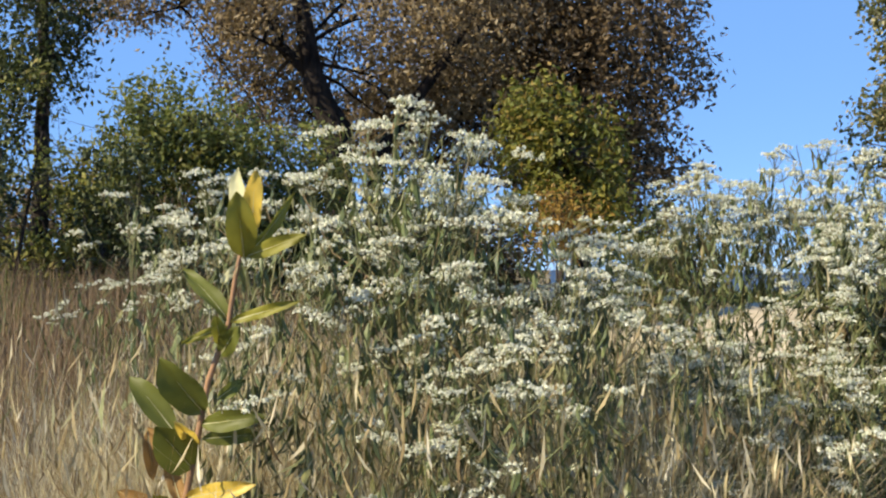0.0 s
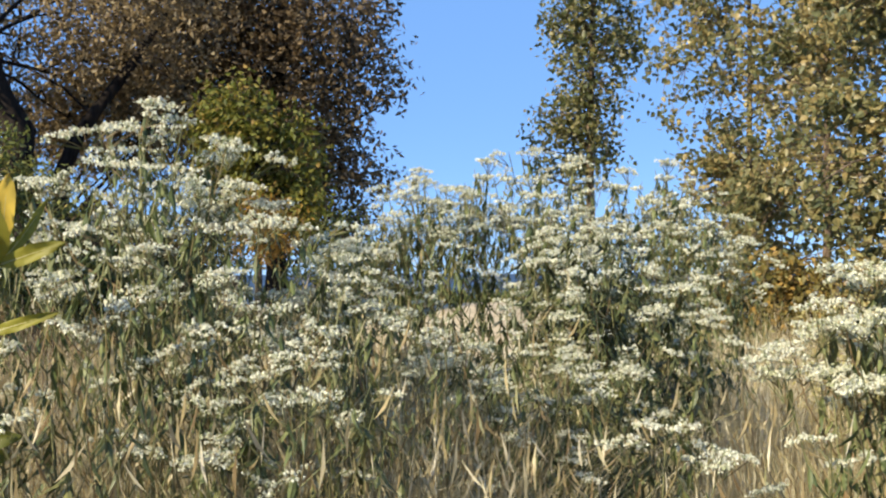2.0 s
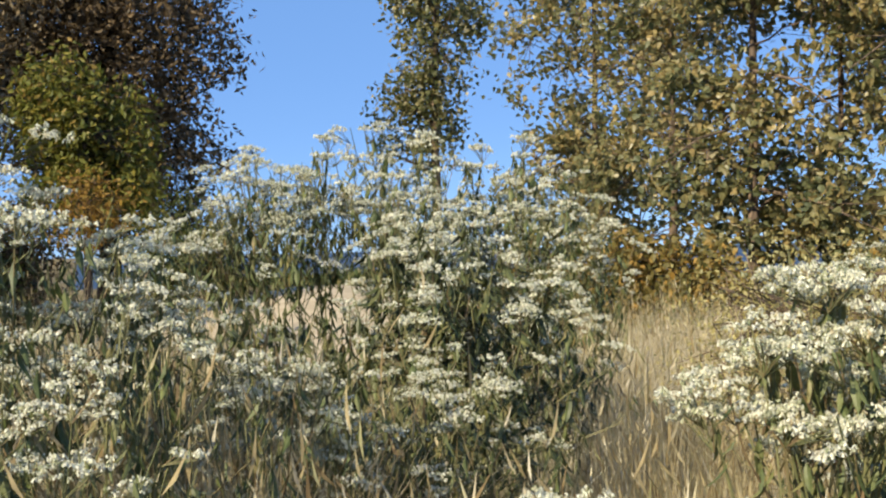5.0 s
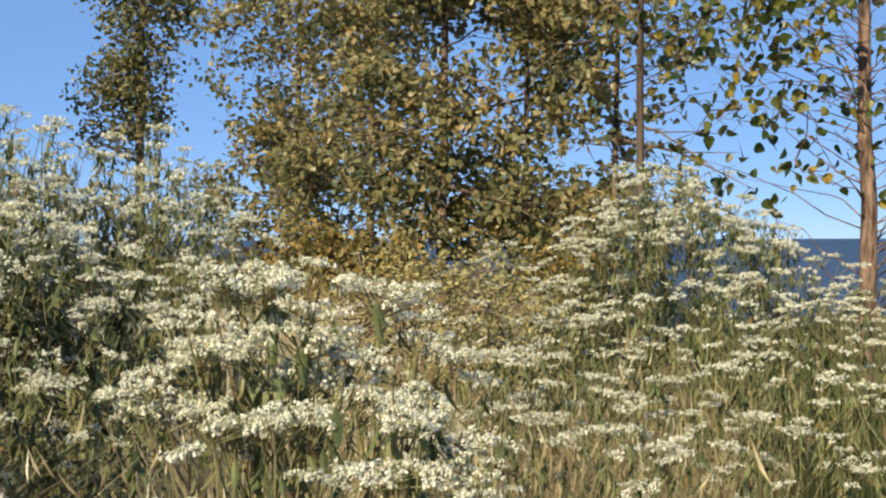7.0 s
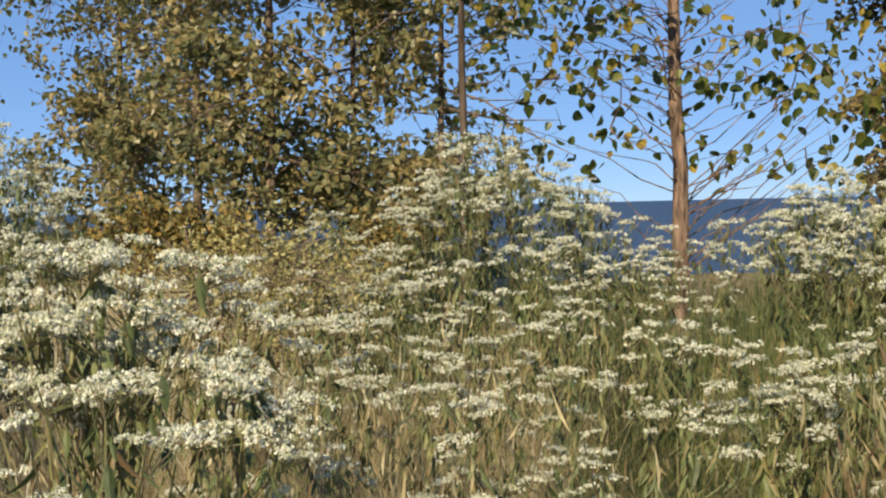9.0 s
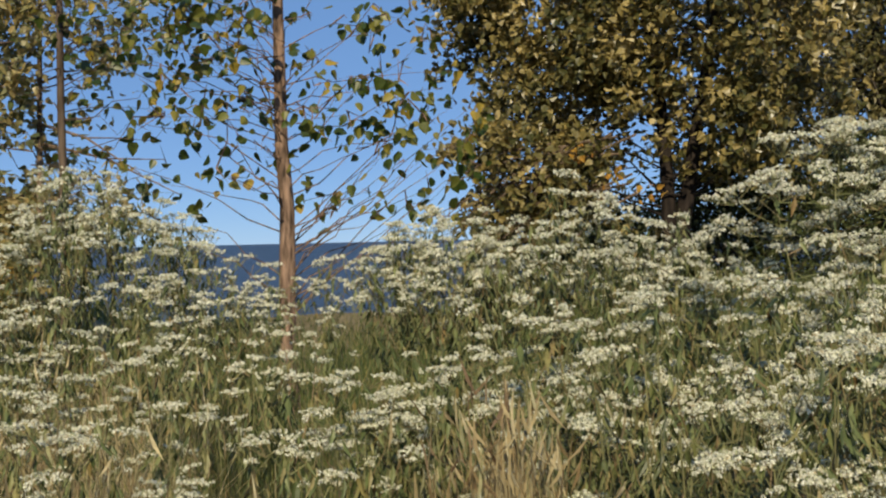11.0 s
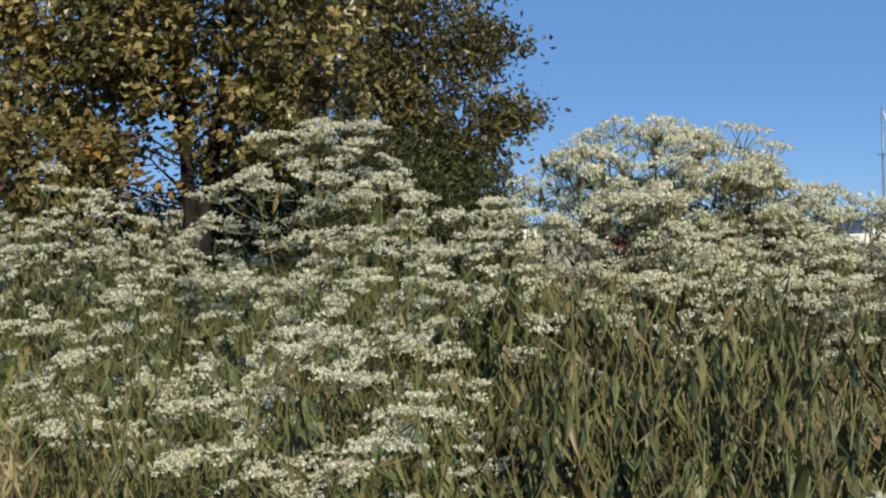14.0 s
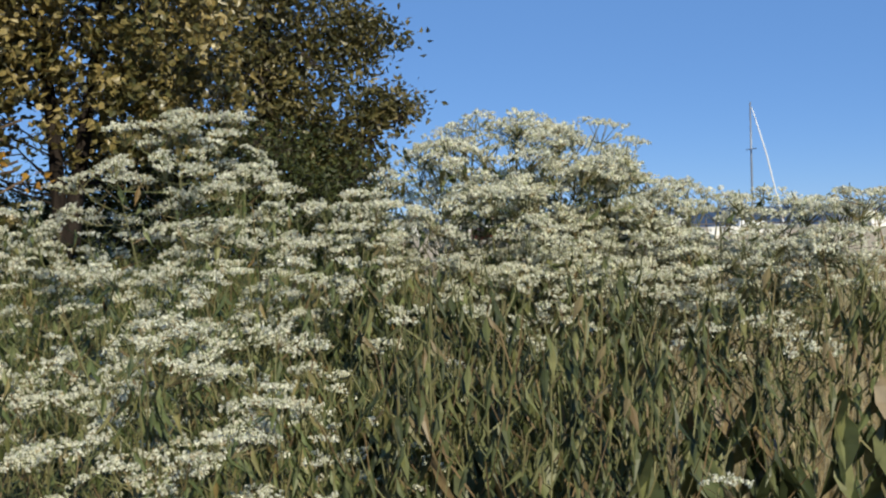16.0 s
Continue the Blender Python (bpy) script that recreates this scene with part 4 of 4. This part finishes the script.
# Bark coloured near black for the shading on this trunk.
broad = woody("cottonwood", "broad cottonwood with olive-gold leaves and a trunk coloured dark for shade", "tree", x, y, [line(68.1, (0, 0, 0), (0, 0, 2.4), (-0.3, 0, 5), (-0.9, 0, 8)), line(68.1, (0.1, 0, 1.2), (0.5, 0, 3.5), (1.2, 0, 7.5))], 0.115,
      [blob(68.1, -1.2, 0, 4.8, 1.7, 1.7, 1.9, 4), blob(68.1, -2.7, 0, 4.1, 0.8, 0.9, 0.8, 1.2), blob(68.1, -2.7, 0.2, 5.5, 0.9, 0.9, 0.9, 1.2), blob(68.1, 0.9, -0.2, 4.6, 1.7, 1.7, 1.8, 4), blob(68.1, -1.9, -0.6, 2.5, 1.1, 1.2, 0.9, 2.2), blob(68.1, 0.7, -0.5, 2.8, 0.8, 0.9, 0.7, 1), blob(68.1, 0, 0, 7.0, 3, 2.4, 1.4, 3), blob(68.1, -1.7, -0.4, 1.75, 1.4, 0.9, 0.6, 1.3), blob(68.1, -0.9, -0.3, 3.4, 1.2, 1.2, 1.1, 1.8), blob(68.1, 1.2, 1.6, 3.6, 1.9, 1.0, 1.7, 3.2)],
      33000, M_COTTON, M_SHADEDBARK, 80, DELTOID, (0.09, 0.15), 0.26, 24, 0.18, 40, limb=0.15)
tuft = Build()
for side, z in ((-0.25, 2.0), (-0.65, 2.2), (-1.0, 2.5)):
    sx, sy = away(68.1, side, -2.0)
    n = 11
    tuft.many(*DELTOID, frames_of(n, (-85, 20), None, 80, (0.07, 0.12)), np.array([sx, sy, z]) + rng.normal(0, 0.08, (n, 3)))
spray = Build()
for k in range(34):
    s0, z0 = rng.uniform(-1.6, -0.4), rng.uniform(1.9, 2.8)
    s1, z1 = s0 - rng.uniform(0.8, 2.0), z0 - rng.uniform(0.3, 1.2)
    spray.tube(line(68.1, (s0, -0.9, z0), ((s0 + s1) / 2, -1.1, (z0 + z1) / 2 + 0.12), (s1, -1.2, z1)), [0.016, 0.01, 0.004], 4)
part("twig_spray", spray.mesh("twig_spray", M_PALEBARK), broad, "drooping bare twigs", "stuff")
part("turned_leaves", tuft.mesh("turned_leaves", M_ORANGE), broad, "bright orange turned leaves", "stuff")
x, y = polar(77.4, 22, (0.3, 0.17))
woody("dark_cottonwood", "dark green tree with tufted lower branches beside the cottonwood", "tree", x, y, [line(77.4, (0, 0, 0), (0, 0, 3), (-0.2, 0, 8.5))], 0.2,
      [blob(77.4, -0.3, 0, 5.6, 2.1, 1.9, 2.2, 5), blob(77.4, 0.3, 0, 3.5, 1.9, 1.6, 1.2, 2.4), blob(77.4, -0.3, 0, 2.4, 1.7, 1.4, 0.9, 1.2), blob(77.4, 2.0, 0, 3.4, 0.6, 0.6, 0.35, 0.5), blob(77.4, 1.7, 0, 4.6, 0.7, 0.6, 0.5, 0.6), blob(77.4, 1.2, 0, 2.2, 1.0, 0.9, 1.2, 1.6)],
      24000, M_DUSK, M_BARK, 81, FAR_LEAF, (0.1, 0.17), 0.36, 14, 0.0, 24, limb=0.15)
# Shade below the cottonwood is put into the leaf colour of these shrubs.
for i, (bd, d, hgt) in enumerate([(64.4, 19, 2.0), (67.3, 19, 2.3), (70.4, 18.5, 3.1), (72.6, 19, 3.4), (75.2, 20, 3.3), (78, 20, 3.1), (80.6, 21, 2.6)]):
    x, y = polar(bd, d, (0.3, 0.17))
    woody("dark_shrub", "dark shrub under the cottonwood, its leaves coloured for the shade", "shrub", x, y, [line(bd, (0, 0, 0), (0.1, 0, hgt * 0.8))], 0.04, [blob(bd, 0, 0, hgt * 0.55, 1.1, 0.8, hgt * 0.42, 1)], 3800, M_SHADE, M_BARK, 85 + i, FAR_LEAF, (0.08, 0.13), 0.3, 12, 0, 8, "shrubs under the cottonwood")


# ---- boats on the lake ----
def sailboat():
    x, y = polar(98.75, 120, (0.36, 0.15))
    root = new("sailboat")
    root.location = (x, y, float(ground_z(x, y)) + 0.42)
    root.rotation_euler = (radians(-1), radians(0.5), radians(-68))
    tagged(root, "white sailboat with a tall bare mast standing in a cradle ashore", "sailboat")

    def hull_rows(L, W, Hh):
        g, k = Build(), 13
        v = []
        for i in range(k):
            u = i / (k - 1)
            w = W / 2 * math.sin(math.pi * (0.16 + 0.84 * (1 - u)) ** 0.8) ** 0.7 if i < k - 1 else 0.02
            sheer = Hh * (1 + 0.18 * u)
            v += [(L * (u - 0.5), -w, sheer), (L * (u - 0.5), -w * 0.75, 0.15), (L * (u - 0.5), 0, -0.35), (L * (u - 0.5), w * 0.75, 0.15), (L * (u - 0.5), w, sheer)]
        f = [(5 * i + j, 5 * i + j + 1, 5 * i + j + 6, 5 * i + j + 5) for i in range(k - 1) for j in range(4)] + [(5 * i + 4, 5 * i, 5 * i + 5, 5 * i + 9) for i in range(k - 1)] + [(0, 1, 2, 3, 4)]
        g.add(v, f)
        return g

    part("hull", hull_rows(8.2, 2.6, 0.95).mesh("hull", M_HULL, False), root)
    c = Build()
    c.add([(-1.2, -0.8, 1.0), (1.9, -0.6, 1.05), (1.9, 0.6, 1.05), (-1.2, 0.8, 1.0), (-1.1, -0.65, 1.5), (1.4, -0.45, 1.45), (1.4, 0.45, 1.45), (-1.1, 0.65, 1.5)], [(0, 1, 5, 4), (1, 2, 6, 5), (2, 3, 7, 6), (3, 0, 4, 7), (4, 5, 6, 7)])
    part("cabin", c.mesh("cabin", M_HULL), root)
    m = Build()
    m.tube([(0.6, 0, 1.0), (0.6, 0, 7), (0.58, 0, 12.6)], [0.11, 0.1, 0.08], 8)
    m.tube([(0.6, -0.9, 8.2), (0.6, 0, 8.2), (0.6, 0.9, 8.2)], [0.04, 0.05, 0.04], 5)
    part("mast", m.mesh("mast", M_MAST, True), root, "grey metal mast")
    s = Build()
    s.tube([(3.9, 0, 1.3), (2.2, 0, 7.8), (0.75, 0, 12.1)], [0.07, 0.065, 0.045], 7)
    part("furled_sail", s.mesh("furled_sail", M_SAIL, True), root, "white sail rolled round the forestay")
    cr = Build()
    for sx in (-2.2, 1.8):
        cr.box((sx - 0.1, -1.2, -0.44), (sx + 0.1, 1.2, -0.3))
        for sy in (-1.1, 1.1):
            cr.tube([(sx, sy, -0.35), (sx, sy * 0.85, 0.35)], [0.06, 0.06], 5)
    part("cradle", cr.mesh("cradle", M_WOOD), root, "wooden cradle under the hull")
    bm = Build()
    bm.tube([(0.5, 0, 2.2), (-3.2, 0, 2.3)], [0.14, 0.12], 7)
    part("boom", bm.mesh("boom", M_BLUE, True), root, "boom under a blue cover")


def motorboat(b, d, turn, length, body, label):
    x, y = polar(b, d, (0.36, 0.15))
    root = new("motorboat")
    root.location = (x, y, float(ground_z(x, y)))
    root.rotation_euler = (0, 0, radians(turn))
    tagged(root, label, "boat", "boats ashore")
    L, W = length, length * 0.34
    g = Build()
    v, k = [], 9
    for i in range(k):
        u = i / (k - 1)
        w = W / 2 * (1 - max(0, u - 0.45) ** 2 * 3.1)
        s = 1.0 + 0.5 * u
        v += [(L * (u - .5), -w, s), (L * (u - .5), -w * .8, 0), (L * (u - .5), w * .8, 0), (L * (u - .5), w, s)]
    g.add(v, [(4 * i + j, 4 * i + j + 1, 4 * i + j + 5, 4 * i + j + 4) for i in range(k - 1) for j in range(3)] + [(4 * i + 3, 4 * i, 4 * i + 4, 4 * i + 7) for i in range(k - 1)] + [(0, 1, 2, 3)])
    part("hull", g.mesh("hull", body), root)
    c = Build()
    c.add([(-L * .25, -W * .36, 1.1), (L * .25, -W * .33, 1.3), (L * .25, W * .33, 1.3), (-L * .25, W * .36, 1.1), (-L * .22, -W * .3, 2.15), (L * .06, -W * .27, 2.1), (L * .06, W * .27, 2.1), (-L * .22, W * .3, 2.15)],
          [(0, 1, 5, 4), (1, 2, 6, 5), (2, 3, 7, 6), (3, 0, 4, 7), (4, 5, 6, 7)])
    part("cabin", c.mesh("cabin", M_HULL), root)
    w = Build()
    w.box((-L * .18, -W * .35, 1.55), (L * .08, W * .35, 1.9))
    part("window", w.mesh("window", M_DARKGLASS), root, "dark cabin window band")
    rl = Build()
    rl.tube([(-L * .2, -W * .25, 2.1), (-L * .1, 0, 2.5), (L * .04, W * .2, 2.1)], [0.06, 0.06, 0.05], 5)
    part("rail", rl.mesh("rail", M_MAST), root)


sailboat()
WHITE_BOAT = "white cabin boat laid up on the sandy shore"
for row in [(83.4, 185, 10, 11, M_HULL, WHITE_BOAT), (86.0, 180, -20, 12, M_HULL, WHITE_BOAT), (86.9, 150, 30, 7, M_RED, "small red-hulled boat with a white cabin ashore"),
            (91.4, 182, 5, 12, M_HULL, WHITE_BOAT), (95.4, 186, -15, 11, M_HULL, WHITE_BOAT), (103.6, 180, 15, 12, M_HULL, WHITE_BOAT)]:
    motorboat(*row)


def dock():
    root = new("dock")
    x, y = polar(92, 262, (0.36, 0.15))
    root.location = (x, y, -3.2)
    root.rotation_euler = (0, 0, radians(-88))
    tagged(root, "weathered wooden dock on pilings at the edge of the lake", "dock")
    g = Build()
    g.box((-18, -1, 0.9), (60, 1, 1.1))
    part("deck", g.mesh("deck", M_WOOD), root)
    p = Build()
    p.tube([(0, 0, -2), (0, 0, 2.2)], [0.16, 0.15], 7)
    pm = p.mesh("piling", M_WOOD)
    for i in range(20):
        part("piling", pm, root).location = (-17 + i * 4, 0.9 * (-1) ** i, 0)


dock()


# ---- grasses ----
def blades(name, label, mat, n, bearings, dists, height, width, seed, clumps=0, bend=0.35, seeds=0.0, keep=None, gather=0.07):
    """Grass as one sheet of curved blades, gathered in tussocks, some with seed heads."""
    r = np.random.default_rng(seed)
    k = clumps or n
    cb = np.radians(r.uniform(*bearings, k))
    cd = np.sqrt(r.uniform(dists[0] ** 2, dists[1] ** 2, k))
    cx, cy = 0.2 + cd * np.sin(cb), 0.3 + cd * np.cos(cb)
    if keep is not None:
        ok = keep(cx, cy)
        cx, cy = cx[ok], cy[ok]
    pick = r.integers(len(cx), size=n)
    sp = gather if clumps else 0.0
    px, py = cx[pick] + r.normal(0, sp + 1e-6, n), cy[pick] + r.normal(0, sp + 1e-6, n)
    tall = r.uniform(0.75, 1.2, len(cx))
    h = r.uniform(*height, n) * tall[pick]
    a = r.uniform(0, 6.28, n)
    tilt = np.abs(r.normal(0, bend, n)) * h
    dx, dy = np.cos(a), np.sin(a)
    wa = r.uniform(0, 6.28, n)
    w = width * r.uniform(0.6, 1.3, n)
    wx, wy = np.cos(wa) * w, np.sin(wa) * w
    z0 = ground_z(px, py) - 0.02
    vs = []
    for u, ww in ((0, 1.0), (0.4, 0.85), (0.75, 0.55)):
        bx, by, bz = px + dx * tilt * u * u, py + dy * tilt * u * u, z0 + h * u * (1 - 0.12 * u)
        vs += [np.stack([bx - wx * ww, by - wy * ww, bz], 1), np.stack([bx + wx * ww, by + wy * ww, bz], 1)]
    vs.append(np.stack([px + dx * tilt, py + dy * tilt, z0 + h * 0.88], 1))
    g = Build()
    g.v = [np.stack(vs, 1).reshape(-1, 3)]
    g.n = 7 * n
    base = np.arange(n) * 7
    for f in ((0, 1, 3, 2), (2, 3, 5, 4), (4, 5, 6)):
        g.f.extend(map(tuple, (base[:, None] + np.array(f)[None]).tolist()))
    if seeds:
        s = r.random(n) < seeds
        tip = vs[-1][s]
        m = frames_of(len(tip), (40, 90), None, 60, (0.06, 0.11), r)
        m[:, :, 0] *= 0.065
        g.many(*OVAL, m, tip - (0, 0, 0.03))
    tagged(new(name, g.mesh(name, mat)), label, "grass", kind="stuff")


def not_sand(x, y):
    return (np.hypot(x - 4.9, y - 20.0) > 4.8) & ~((x > y) & (np.hypot(x, y) > 13))


blades("dry_grass", "tall dry tan grass standing among the flowers", M_DRY, 8000, (-30, 11), (2.0, 6.5), (0.55, 0.95), 0.0011, 201, 1500, 0.3, 0.15)
blades("green_grass", "green and straw coloured grass low among the flowers", M_GREENGRASS, 18000, (-30, 112), (2.0, 8), (0.5, 0.85), 0.0014, 202, 1100, 0.3)
blades("rust_grass", "brown bunch grass on the rise", M_RUST, 12000, (-30, -4), (4.5, 20), (0.6, 1.0), 0.005, 203, 900, 0.25, 0.1)
blades("tan_grass", "brown and tan grass beside the milkweed", M_RUST, 9000, (-30, -6), (2.6, 6), (0.6, 1.0), 0.0013, 207, 500, 0.35, 0.15)
blades("front_grass", "tall bleached grass between the flower stems", M_DRY, 10000, (-14, 8.5), (3.2, 9), (0.9, 1.3), 0.0017, 209, 560, 0.28, 0.2)
blades("field_grass", "straw and green grass among the low flowers", M_DRY, 9000, (23, 46), (2.2, 5), (0.8, 1.1), 0.0012, 210, 620, 0.3, 0.2)
blades("near_grass", "tall bleached grass standing before the flowers", M_DRY, 16000, (-24, 8), (2.3, 3.4), (0.95, 1.25), 0.0012, 211, 520, 0.28, 0.2)
blades("back_grass", "tan grass behind the leggy stems", M_DRY, 6000, (92, 110), (3.1, 6.5), (0.8, 1.15), 0.0018, 212, 360, 0.25, 0.2)
blades("straw_grass", "pale straw grass filling the open gap", M_DRY, 11000, (20, 36), (3.5, 14), (0.7, 1.05), 0.0018, 204, 800, 0.25, 0.2)
blades("meadow_grass", "green-gold meadow grass reaching towards the trees", M_GREENGRASS, 12500, (-30, 60), (7, 32), (0.4, 0.8), 0.011, 205, 2200, 0.3, 0.0, not_sand)
blades("beach_grass", "green beach grass along the edge of the dune", M_GREENGRASS, 9000, (4, 40), (52, 64), (0.5, 0.9), 0.05, 206, 700, 0.3)
blades("arching_grass", "long pale arching grass blades beside the milkweed", M_BLEACH, 1500, (-26, -4), (2.6, 4.6), (0.95, 1.4), 0.0015, 214, 120, 0.5, 0.15)
blades("bleached_grass", "thin bleached grass stems tangled below the flowers", M_BLEACH, 15000, (-16, 8.5), (2.1, 3.6), (0.75, 1.15), 0.0012, 216, 520, 0.35, 0.1)
blades("far_grass", "green-gold grass below the cottonwoods", M_GREENGRASS, 6000, (18, 40), (13, 26), (0.8, 1.15), 0.01, 213, 500, 0.3)
blades("pale_straw_grass", "bleached grass stems in the open gap", M_BLEACH, 8000, (20, 36), (3.5, 12), (0.7, 1.05), 0.0016, 219, 600, 0.3, 0.2)
blades("bank_grass", "green grass along the top of the bank", M_GREENGRASS, 7000, (60, 84), (15, 24), (0.8, 1.1), 0.009, 220, 500, 0.3)
blades("slope_grass", "green grass on the slope behind the flowers", M_GREENGRASS, 12000, (44, 112), (5, 15), (0.6, 0.95), 0.004, 217, 900, 0.3)
blades("sunlit_grass", "sunlit straw coloured grass beyond the leggy plants", M_DRY, 7000, (84, 114), (5, 20), (0.6, 0.95), 0.004, 218, 500, 0.3, 0.1)
blades("straw_clump", "narrow upright clump of tan grass between the flowers", M_DRY, 700, (62.1, 62.9), (2.38, 2.54), (1.08, 1.24), 0.0019, 208, 5, 0.06, 0.3, gather=0.03)
blades("russet_clump", "russet grass stems rising between the flowers", M_RUST, 110, (61.2, 61.9), (2.4, 2.6), (1.05, 1.22), 0.0016, 215, 3, 0.06, 0.5, gather=0.03)
